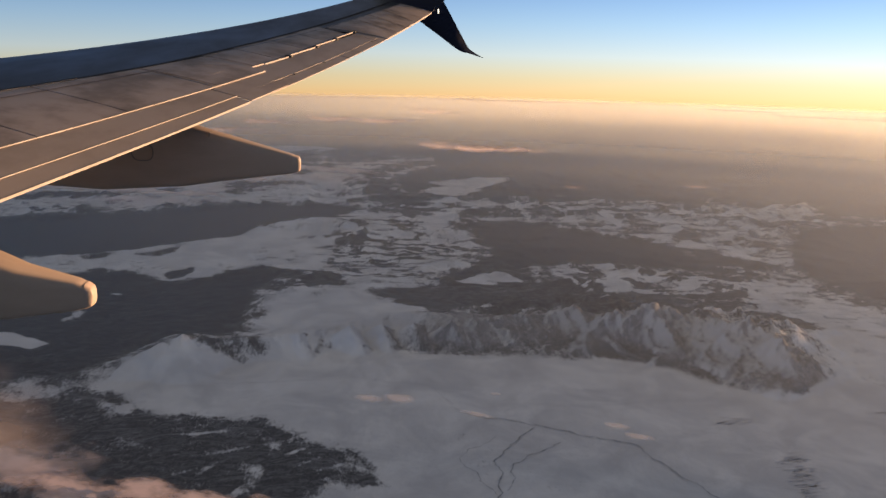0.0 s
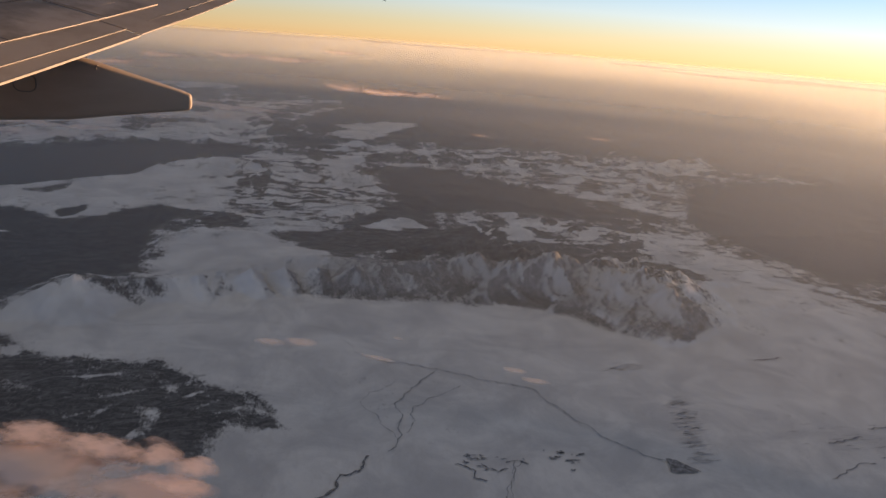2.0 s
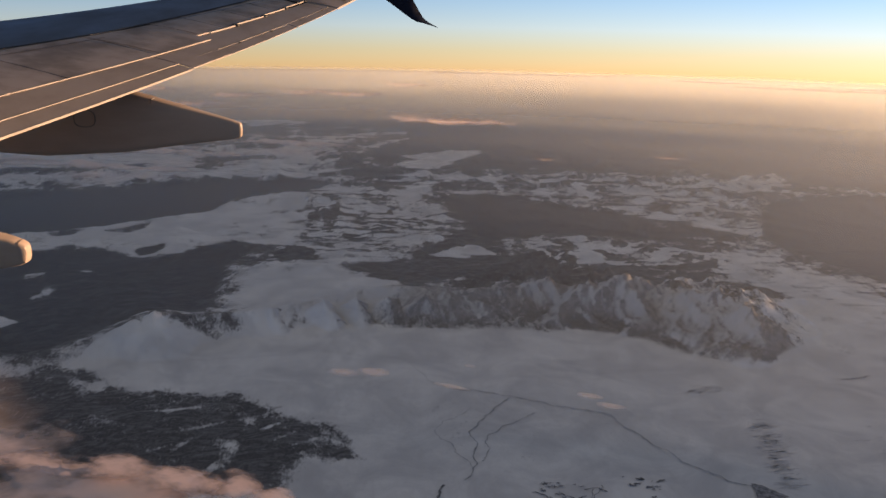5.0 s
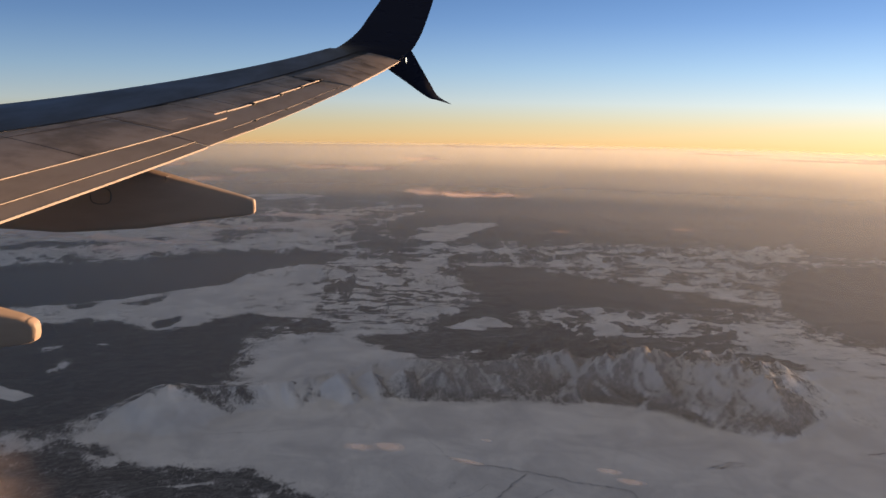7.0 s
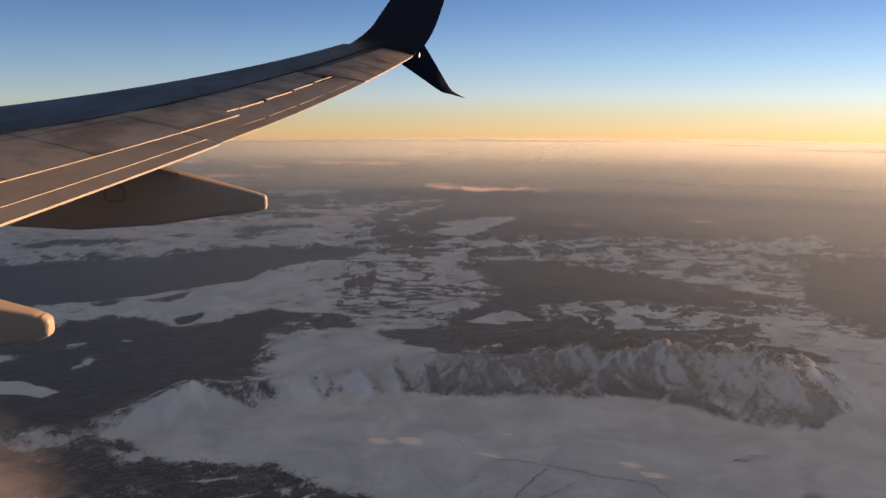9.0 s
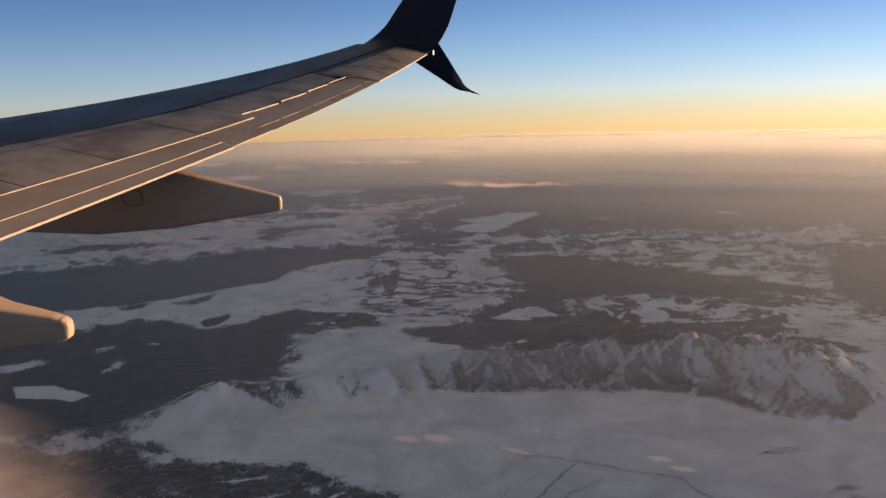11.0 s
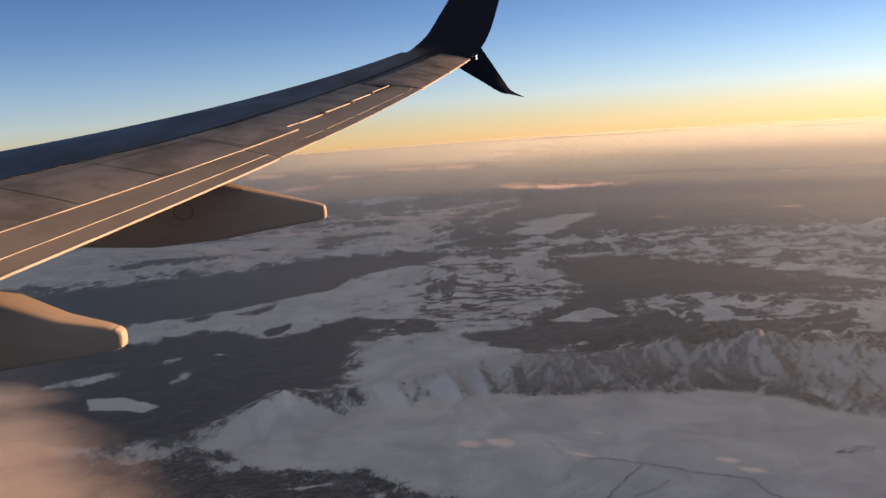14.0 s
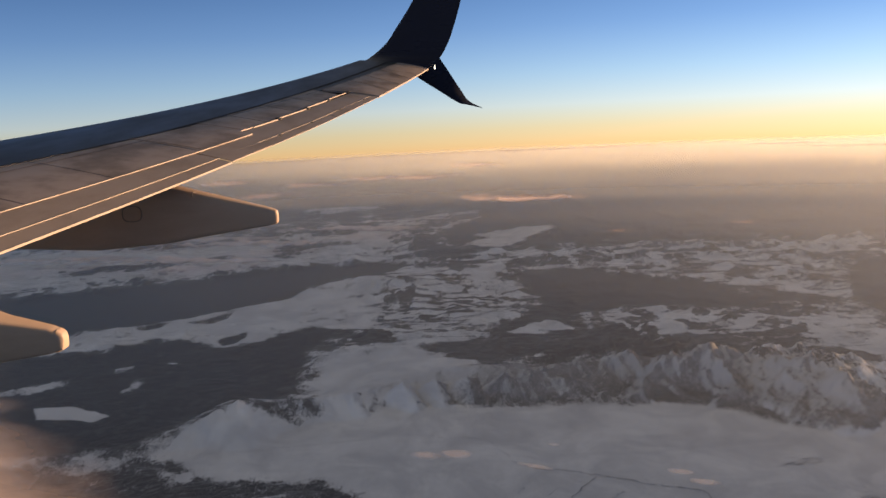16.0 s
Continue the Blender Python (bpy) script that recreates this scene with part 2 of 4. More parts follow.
# dusky shade of the far layers put into a dark tint
LAYER = cloud_material("dusky_layer_droplets", (0.46, 0.38, 0.36), 0.5, 0.012, 0.0, 1.1, 0.0, 0.5)
# rose sheets that imitate sunlit glare on the cabin window, along with cloud
GLARE_MIST = cloud_material("glare_mist_droplets", (0.95, 0.74, 0.62), 0.92, 0.022, -0.1, 1.4, 0.09, 0.7, 5, 0.2, 0.95, True)


# ---------------------------------------------------------------- noise on arrays
def lattice(ix, iy, seed):
    v = (ix.astype(np.int64) * 374761393 + iy.astype(np.int64) * 668265263 + seed * 1442695041) & 0xFFFFFFFF
    v = ((v ^ (v >> 13)) * 1274126177) & 0xFFFFFFFF
    return ((v ^ (v >> 16)) & 0xFFFF) / 65535.0


def value_noise(x, y, seed):
    ix, iy = np.floor(x), np.floor(y)
    fx, fy = x - ix, y - iy
    fx, fy = fx * fx * (3 - 2 * fx), fy * fy * (3 - 2 * fy)
    a, b = lattice(ix, iy, seed), lattice(ix + 1, iy, seed)
    c, d = lattice(ix, iy + 1, seed), lattice(ix + 1, iy + 1, seed)
    return (a * (1 - fx) + b * fx) * (1 - fy) + (c * (1 - fx) + d * fx) * fy


def fbm(x, y, size, octaves, seed, gain=0.5):
    """Rolling noise from -1 to 1."""
    total, amp, norm = 0.0, 1.0, 0.0
    for i in range(octaves):
        f = 2.0 ** i / size
        total = total + amp * (value_noise(x * f + 17.3 * i, y * f - 9.1 * i, seed + i) * 2 - 1)
        norm += amp
        amp *= gain
    return total / norm


def ridged(x, y, size, octaves, seed):
    """Sharp crests, 0 to 1."""
    total, amp, norm = 0.0, 1.0, 0.0
    for i in range(octaves):
        f = 2.0 ** i / size
        n = value_noise(x * f + 31.7 * i, y * f + 4.9 * i, seed + i) * 2 - 1
        total = total + amp * (1 - np.abs(n)) ** 2
        norm += amp
        amp *= 0.5
    return total / norm


def step(v, lo, hi):
    t = np.clip((v - lo) / (hi - lo), 0, 1)
    return t * t * (3 - 2 * t)


# ---------------------------------------------------------------- the land
GROUND = -250.0
# crest of the mountain range: x, y, height
CREST = np.array([(-215, 640, 3), (-182, 655, 20), (-158, 668, 29), (-128, 684, 19), (-90, 704, 16), (-40, 726, 17),
                  (5, 738, 20), (51, 741, 23), (128, 735, 26), (200, 738, 30), (257, 728, 33), (302, 690, 33),
                  (326, 640, 30), (346, 602, 20), (358, 582, 3)], float)


def crest_field(x, y):
    """Distance to the crest line (negative towards the lake), its height there and the way along it."""
    best = np.full(x.shape, 1e9)
    height, side, along = np.zeros(x.shape), np.zeros(x.shape), np.zeros(x.shape)
    run = 0.0
    for p, q in zip(CREST[:-1], CREST[1:]):
        dx, dy = q[0] - p[0], q[1] - p[1]
        ln = math.hypot(dx, dy)
        t = np.clip(((x - p[0]) * dx + (y - p[1]) * dy) / ln ** 2, 0, 1)
        ex, ey = x - p[0] - t * dx, y - p[1] - t * dy
        dist = np.hypot(ex, ey)
        near = dist < best
        best = np.where(near, dist, best)
        height = np.where(near, p[2] + t * (q[2] - p[2]), height)
        side = np.where(near, np.sign(dx * ey - dy * ex), side)
        along = np.where(near, run + t * ln, along)
        run += ln
    return best * side, height, along


def land_height(x, y):
    r = np.hypot(x, y)
    d, h, s = crest_field(x + fbm(x, y, 95, 5, 19) * 30, y + fbm(x, y, 80, 5, 11) * 26)
    west = 1 - step(x, 20, 130)
    peaks = (0.48 + 0.82 * ridged(x + 0.4 * y, y - 0.3 * x, 62, 4, 12)) * (1 - west) + 0.85 * west
    h = h * peaks
    spur = 0.5 * ridged(x + 0.35 * y, y * 0.8, 62, 5, 5) + 0.5 * ridged(x - 0.5 * y, y + 0.2 * x, 33, 5, 6)
    d = d - (spur - 0.55) * 0.9 * h * (1 - step(d, -4, 14))
    front = np.clip(1 + d / (2.2 * h + 6), 0, 1)
    back = np.clip(1 - d / (4.0 * h + 18), 0, 1)
    body = np.where(d < 0, front ** (1.5 - 0.7 * spur), back ** 1.3)
    crag = 0.64 + 0.58 * (ridged(x + 0.2 * y, y, 27, 6, 23) * (1 - 0.7 * west) + 0.45 * 0.7 * west)
    z = h * body * crag
    for i in range(2, 9):
        rnd = random.Random(300 + i)
        cx, cy = -128 + i * 27 + rnd.uniform(-6, 6), 688 + i * 4.0 + rnd.uniform(-8, 8)
        ch, cr = rnd.uniform(11, 17) + 0.7 * i, rnd.uniform(20, 26)
        ex, ey = x - cx + fbm(x, y, 14, 3, 90 + i) * 3.5, y - cy + fbm(x, y, 14, 3, 110 + i) * 3.5
        star = np.hypot(ex, ey) * (1 + 0.28 * np.cos(3 * np.arctan2(ex, ey) + rnd.uniform(0, 6)))
        z = np.maximum(z, ch * np.clip(1 - star / cr, 0, 1) ** 1.15)
    z = z + 12 * np.exp(-(((x - 440) / 90) ** 2 + ((y - 650) / 75) ** 2)) * (0.7 + 0.5 * ridged(x, y, 50, 4, 3))
    z = z + 8 * np.exp(-(((x + 55) / 120) ** 2 + ((y - 840) / 90) ** 2))
    z = z + 20 * np.exp(-(((x + 40) / 70) ** 2 + ((y - 1200) / 45) ** 2)) * ridged(x, y, 40, 5, 31)
    hills = step(y, 760, 960) * ridged(x, y, 80, 6, 41) ** 2
    z = z + hills * (5 + 0.004 * np.minimum(r, 1600)) * (1 - 0.95 * step(r, 1500, 2500))
    lake = 1 - step(np.hypot((x - 130) / 330, (y - 490) / 195), 0.85, 1.1)
    z = z + fbm(x, y, 45, 5, 51) * 1.4 * (1 - lake) * step(r, 300, 500) * (1 - step(r, 1300, 2000))
    far = step(r, 1500, 2300) * (1 - step(r, 2500, 3300))
    z = z + far * 12 * ridged(x, y, 700, 2, 61) ** 3
    return z


class Cover:
    """How much snow lies (0 woods and rock, 1 snow) and where open water is."""

    def __init__(self, x, y):
        r = np.hypot(x, y)
        self.x, self.y = x, y
        self.wx = x + fbm(x, y, 46, 6, 71, 0.6) * 0.013 * r
        self.wy = y + fbm(x, y, 46, 6, 81, 0.6) * 0.026 * r
        self.snow = np.full(x.shape, 0.42)
        self.water = np.zeros(x.shape)

    def patch(self, x, y, rx, ry, turn, value, soft=0.25, wet=0.0, stray=1.0):
        """An oval patch."""
        a = radians(turn)
        ex, ey = self.x + (self.wx - self.x) * stray - x, self.y + (self.wy - self.y) * stray - y
        u, v = ex * math.cos(a) + ey * math.sin(a), -ex * math.sin(a) + ey * math.cos(a)
        w = 1 - step(np.hypot(u / rx, v / ry), 1 - soft, 1 + soft)
        self.snow += (value - self.snow) * w
        self.water += (wet - self.water) * w

    def inside(self, corners, edge=6.0, stray=1.0):
        """1 within the outline, 0 beyond it, with a shore of that width."""
        px, py = self.x + (self.wx - self.x) * stray, self.y + (self.wy - self.y) * stray
        xs, ys = [p[0] for p in corners], [p[1] for p in corners]
        w = np.zeros(px.shape)
        near = (px > min(xs) - edge) & (px < max(xs) + edge) & (py > min(ys) - edge) & (py < max(ys) + edge)
        qx, qy = px[near], py[near]
        if not len(qx):
            return w
        dist, within = np.full(qx.shape, 1e9), np.zeros(qx.shape, bool)
        for (x0, y0), (x1, y1) in zip(corners, corners[1:] + corners[:1]):
            dx, dy = x1 - x0, y1 - y0
            t = np.clip(((qx - x0) * dx + (qy - y0) * dy) / (dx * dx + dy * dy), 0, 1)
            dist = np.minimum(dist, np.hypot(qx - x0 - t * dx, qy - y0 - t * dy))
            if y0 != y1:
                within ^= ((y0 > qy) != (y1 > qy)) & (qx < x0 + (qy - y0) * dx / dy)
        w[near] = step(np.where(within, dist, -dist), -edge, edge)
        return w

    def shape(self, corners, value, edge=6.0, wet=0.0, stray=1.0):
        w = self.inside(corners, edge, stray)
        self.snow += (value - self.snow) * w
        self.water += (wet - self.water) * w
        return w


def land_cover(x, y, z):
    c = Cover(x, y)
    r = np.hypot(x, y)
    far = step(r, 1750, 2400)
    c.snow = c.snow * (1 - far) + 0.10 * far
    # far country: pale snowfields and stratus to the west, dark plains to the east
    c.shape([(-30, 1440), (60, 1560), (20, 1700), (120, 2300), (1500, 2600), (2300, 1500), (1000, 1180), (620, 1420), (240, 1430)], 0.08, 60)
    c.shape([(-1500, 2300), (-857, 1733), (-508, 1660), (-249, 1740), (-57, 1857), (-31, 1785), (-101, 1424), (-336, 1383), (-572, 1312), (-900, 1290), (-1700, 1500)], 0.90, 50)
    c.shape([(-250, 1760), (-60, 1990), (130, 2060), (20, 1830), (-60, 1790)], 0.6, 30)
    c.patch(-215, 2230, 110, 60, 0, 0.8)
    c.shape([(-634, 1460), (-535, 1495), (-386, 1557), (-358, 1519), (-482, 1448), (-598, 1416)], 0.30, 30)
    c.shape([(-287, 1625), (-206, 1670), (-158, 1626), (-212, 1544), (-256, 1507)], 0.25, 22)
    c.shape([(-188, 1436), (-106, 1494), (-26, 1506), (-15, 1464), (-100, 1413)], 0.85, 16)
    c.shape([(3, 1687), (29, 1786), (69, 1897), (123, 1938), (134, 1898), (67, 1822)], 0.85, 18)
    flecks = c.shape([(32, 1380), (94, 1464), (230, 1434), (491, 1463), (591, 1376), (555, 1148), (417, 1114), (280, 1213), (206, 1280), (80, 1237)], 0.36, 40)
    c.shape([(103, 1642), (155, 1704), (258, 1730), (271, 1659), (214, 1621), (135, 1599)], 1.0, 14, 0, 0.7)      # far frozen lakes
    c.shape([(78, 1551), (114, 1613), (202, 1614), (172, 1538), (131, 1488), (93, 1532)], 0.95, 14, 0, 0.7)
    c.shape([(560, 1319), (656, 1387), (758, 1409), (742, 1343), (610, 1266), (578, 1300)], 0.86, 16)
    c.shape([(-444, 1008), (-900, 960), (-1100, 1150), (-544, 1246), (-508, 1276), (-438, 1288), (-347, 1287), (-300, 1342), (-226, 1377), (-99, 1392), (-23, 1350),
             (-108, 1279), (-175, 1208), (-203, 1137), (-265, 1081), (-310, 1042), (-375, 1035)], 0.02, 26, 0.8, 0.8)       # long dark lake
    # middle distance
    rough = c.shape([(-158, 1200), (-91, 1284), (-23, 1340), (67, 1319), (150, 1119), (144, 1022), (86, 928), (45, 871), (-15, 852), (-86, 859), (-117, 922), (-43, 957)], 0.86, 26)
    c.shape([(-700, 880), (-436, 989), (-392, 1007), (-355, 1034), (-266, 1087), (-201, 1126), (-159, 1208), (-91, 1284), (-14, 1292), (11, 1122), (-30, 944), (-129, 968),
             (-172, 958), (-195, 915), (-232, 903), (-261, 946), (-321, 960), (-357, 930), (-409, 927), (-700, 860)], 0.93, 7, 0, 0.5)   # snowy shore
    c.shape([(-242, 940), (-236, 960), (-217, 975), (-214, 955), (-219, 925), (-232, 921)], 0.05, 5, 0.5, 0.4)
    c.shape([(-360, 1020), (-346, 1037), (-323, 1045), (-334, 1019), (-350, 1009)], 0.15, 6, 0.4, 0.4)
    c.shape([(-298, 1027), (-282, 1053), (-256, 1081), (-257, 1050), (-276, 1021)], 0.25, 8, 0.3, 0.4)
    c.shape([(-700, 850), (-404, 913), (-353, 920), (-319, 953), (-263, 941), (-232, 898), (-192, 906), (-170, 953), (-133, 976), (-115, 932), (-128, 873), (-133, 807),
             (-131, 755), (-145, 714), (-171, 704), (-201, 691), (-223, 672), (-250, 637), (-256, 600), (-400, 560), (-700, 600)], -0.02, 14, 0.45, 0.9)   # dark wooded basin
    c.shape([(-361, 744), (-330, 738), (-300, 728), (-282, 717), (-292, 701), (-317, 707), (-347, 711)], 1.0, 3, 0, 0.4)     # small frozen lakes
    c.shape([(-301, 773), (-294, 787), (-294, 810), (-284, 822), (-283, 798), (-285, 773)], 0.8, 5, 0, 0.6)
    c.shape([(-330, 857), (-312, 868), (-311, 846), (-319, 839)], 0.8, 5, 0, 0.6)
    c.patch(-268, 866, 8, 6, 0, 0.8, 0.3)
    c.patch(-400, 790, 46, 12, 30, 0.75, 0.4)
    c.shape([(-120, 846), (-86, 859), (-15, 852), (40, 774), (43, 732), (17, 690), (-31, 640), (-92, 640), (-100, 709), (-112, 745), (-108, 785)], 0.95, 20, 0, 0.8)   # snow plateau
    c.shape([(-79, 893), (-68, 940), (-42, 930), (-37, 874), (-72, 867)], 0.06, 7, 0, 0.7)
    c.shape([(140, 1203), (206, 1280), (278, 1201), (349, 1152), (407, 1086), (481, 1013), (473, 981), (366, 973), (233, 1002), (158, 973), (145, 1052)], 0.08, 16, 0.45)   # dark plain
    c.shape([(356, 1137), (425, 1136), (479, 1088), (490, 1013), (472, 1010), (434, 1075), (398, 1104)], 0.72, 9, 0, 0.5)
    c.shape([(247, 1218), (303, 1200), (357, 1152), (344, 1137), (274, 1185)], 0.5, 12, 0, 0.6)
    c.shape([(400, 1060), (465, 1020), (470, 1000), (390, 1035)], 0.35, 16)
    c.shape([(606, 1167), (710, 1228), (1300, 1226), (1300, 754), (572, 754), (545, 833), (521, 878), (521, 968)], 0.05, 22, 0.5)       # dark country to the east
    swirl = c.shape([(172, 933), (230, 987), (331, 971), (394, 937), (440, 890), (400, 850), (310, 852), (203, 866)], 0.30, 16)
    c.shape([(-9, 848), (51, 876), (97, 972), (135, 1004), (173, 959), (173, 885), (223, 900), (290, 846), (340, 800), (220, 760), (159, 780), (112, 800), (50, 765), (19, 796)], -0.02, 10)   # dark belt behind the range
    c.shape([(86, 909), (113, 932), (134, 950), (149, 947), (166, 911), (128, 903)], 1.0, 4, 0, 0.6)
    c.shape([(266, 989), (286, 980), (274, 930), (260, 906), (282, 900), (280, 868), (242, 874), (264, 920)], 0.95, 5, 0, 0.5)
    upland = c.shape([(442, 935), (478, 885), (503, 834), (503, 765), (560, 640), (700, 560), (700, 380), (424, 380), (391, 585), (366, 613), (370, 680), (397, 760), (386, 838)], 0.86, 22)
    c.shape([(280, 853), (364, 861), (384, 808), (414, 760), (429, 725), (401, 734), (368, 770), (334, 815)], 0.10, 8)
    # the great frozen lake and the wooded tongue that runs out into it
    c.patch(110, 490, 330, 186, 0, 1.0, 0.1, 0, 0.6)
    c.shape([(-190, 655), (-160, 668), (-110, 662), (0, 690), (60, 668), (60, 560), (-150, 590), (-228, 612)], 0.97, 12, 0, 0.6)
    c.shape([(-420, 560), (-256, 600), (-236, 600), (-184, 567), (-131, 573), (-104, 562), (-73, 550), (-50, 520), (-18, 504), (-7, 481), (1, 464), (-27, 466), (-37, 441),
             (-47, 424), (-65, 434), (-72, 420), (-106, 406), (-166, 375), (-420, 330)], 0.20, 13, 0, 1.3)
    c.shape([(-400, 640), (-262, 640), (-236, 622), (-205, 596), (-240, 590), (-300, 585)], 0.45, 14)
    c.shape([(-83, 454), (-75, 485), (-72, 512), (-54, 532), (-47, 536), (-64, 509), (-69, 477), (-71, 453)], 0.62, 4, 0, 0.6)
    c.shape([(-104, 437), (-90, 444), (-82, 454), (-70, 451), (-84, 440), (-92, 430)], 0.62, 4, 0, 0.6)
    for px, py, rx, ry, turn in ((-56, 500, 14, 2.0, 48), (-92, 505, 15, 2.0, 20), (-40, 490, 10, 1.8, 45), (-118, 530, 16, 2.0, 15),
                                 (-130, 470, 18, 2.4, 30), (-105, 480, 9, 2.2, 60), (-150, 535, 14, 1.8, 10), (-30, 480, 9, 1.6, 35)):
        c.patch(px, py, rx, ry, turn, 0.5, 0.9, 0.0, 0.5)
    # patchiness: glades, drifts and wind-blown ground, streaked from west to east
    patchy = np.clip(1 - np.abs(c.snow - 0.5) * 1.8, 0.07, 1)
    dry = 1 - np.clip(c.water * 3, 0, 1)
    lump = fbm(x * 0.55 + y * 0.2, y * 0.8, 34, 6, 91, 0.7) * step(r, 600, 900) * 1.1 + fbm(x + y * 0.5, y, 20, 5, 95, 0.65) * (1 - 0.5 * step(r, 700, 1300))
    curl = ridged(x * 0.8 + fbm(x, y, 50, 3, 101) * 26, y + fbm(x, y, 50, 3, 103) * 26, 23, 4, 105)
    c.snow = c.snow + 0.8 * step(curl, 0.44, 0.62) * swirl + 0.6 * step(ridged(x * 0.6, y, 40, 5, 107), 0.47, 0.66) * flecks
    stripes = np.maximum(step(ridged(x * 0.42 + 0.25 * y, y, 30, 5, 109), 0.46, 0.66), 0.85 * step(ridged(x * 0.4, y + 0.15 * x, 15, 4, 117), 0.50, 0.68))
    c.snow = c.snow - 0.80 * stripes * rough * step(fbm(x, y, 120, 3, 113), -0.45, 0.2)
    fine_streaks = step(ridged(x * 0.4, y, 17, 4, 119), 0.50, 0.70) * step(r, 780, 900) * (1 - step(r, 1900, 2300)) * dry
    c.snow = c.snow - 0.30 * fine_streaks * step(c.snow, 0.25, 0.5) + 0.34 * (1 - fine_streaks) * step(ridged(x * 0.4 + 90, y, 21, 4, 123), 0.52, 0.70) * step(r, 780, 900) * (1 - step(r, 1500, 1800)) * dry * (1 - step(c.snow, 0.1, 0.4))
    c.snow = c.snow + lump * 0.85 * patchy * dry
    c.snow = c.snow - 0.22 * upland * step(ridged(x + 0.8 * y, y - 0.5 * x, 46, 4, 111), 0.6, 0.85)
    # faint drifts and bare ice over the lake's snow
    level = 1 - step(np.hypot((x - 110) / 330, (y - 490) / 186), 0.9, 1.05)
    c.snow = c.snow - level * 0.20 * np.clip(fbm(x + 0.4 * y, y * 0.6, 60, 5, 131, 0.6) + 0.1, 0, 1)
    d, h, s = crest_field(x, y)
    # slope: more snow on gentle and west-facing ground, more rock elsewhere; facing also paints slope shading
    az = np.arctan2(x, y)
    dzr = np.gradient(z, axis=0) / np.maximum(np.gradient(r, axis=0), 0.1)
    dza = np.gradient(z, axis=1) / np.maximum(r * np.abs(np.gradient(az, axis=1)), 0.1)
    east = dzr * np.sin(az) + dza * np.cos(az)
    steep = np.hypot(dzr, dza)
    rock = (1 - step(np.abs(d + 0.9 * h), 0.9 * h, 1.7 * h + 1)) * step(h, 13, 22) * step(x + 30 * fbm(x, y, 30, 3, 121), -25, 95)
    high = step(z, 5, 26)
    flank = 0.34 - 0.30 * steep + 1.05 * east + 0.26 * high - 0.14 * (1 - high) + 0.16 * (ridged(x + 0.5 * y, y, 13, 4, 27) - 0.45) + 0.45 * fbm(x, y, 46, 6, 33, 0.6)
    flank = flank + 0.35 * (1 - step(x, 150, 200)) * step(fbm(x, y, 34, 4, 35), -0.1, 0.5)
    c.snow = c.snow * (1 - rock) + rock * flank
    bare = step(steep, 0.3, 0.6) * step(-east, 0.1, 0.35) * (1 - rock) * (1 - step(x, 60, 110)) * step(x, -100, -60) * (1 - step(r, 800, 900))
    c.snow = c.snow - bare * 0.8 * step(ridged(x, y, 9, 3, 77), 0.55, 0.8)
    # hills farther off: shading by facing put into the snow cover
    slope_shade = np.clip(patchy, 0.0, 1) * (1 - rock) * step(r, 740, 900) * dry
    c.snow = c.snow + slope_shade * np.clip(1.6 * east - 0.25 * steep, -0.3, 0.3)
    foot = rock * (1 - step(z, 1.0, 7))
    c.snow = c.snow - foot * 0.2
    return c.snow, c.water, np.clip(rock * (1 - 0.6 * foot) + 0.9 * bare, 0, 1)


def sheet_mesh(name, co, quads, attrs=()):
    me = bpy.data.meshes.new(name)
    n, f = len(co), len(quads)
    me.vertices.add(n)
    me.vertices.foreach_set("co", co.astype(np.float32).ravel())
    me.loops.add(f * 4)
    me.loops.foreach_set("vertex_index", quads.astype(np.int32).ravel())
    me.polygons.add(f)
    me.polygons.foreach_set("loop_start", np.arange(0, f * 4, 4, dtype=np.int32))
    me.polygons.foreach_set("use_smooth", np.ones(f, dtype=bool))
    for key, values in attrs:
        at = me.attributes.new(key, 'FLOAT', 'POINT')
        at.data.foreach_set("value", values.astype(np.float32).ravel())
    me.update(calc_edges=True)
    me.validate()
    return me


def grid_quads(rows, cols, closed=False):
    i = np.arange(rows - 1)[:, None]
    j = np.arange(cols if closed else cols - 1)[None, :]
    k = (j + 1) % cols
    return np.stack([i * cols + j, i * cols + k, (i + 1) * cols + k, (i + 1) * cols + j], -1).reshape(-1, 4)


def build_land():
    fine = np.arange(-42, 62, 0.11)
    rest = np.arange(62, 318, 4.0)
    az = np.radians(np.concatenate([fine, rest]))
    dip = np.radians(np.linspace(37, 2.9, 520))
    r = np.concatenate([[0.01, 120, 240], -GROUND / np.tan(dip)])
    rr, aa = np.meshgrid(r, az, indexing="ij")
    x, y = rr * np.sin(aa), rr * np.cos(aa)
    z = land_height(x, y)
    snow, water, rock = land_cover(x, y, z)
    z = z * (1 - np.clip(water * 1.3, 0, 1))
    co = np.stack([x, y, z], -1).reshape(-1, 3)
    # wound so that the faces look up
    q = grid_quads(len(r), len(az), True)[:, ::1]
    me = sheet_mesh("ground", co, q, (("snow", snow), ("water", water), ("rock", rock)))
    me.materials.append(LAND)
    ob = new("ground", me)
    ob.location.z = GROUND
    tagged(ob, "snow-covered country with dark woods and frozen lakes", "ground", kind="structure")


build_land()


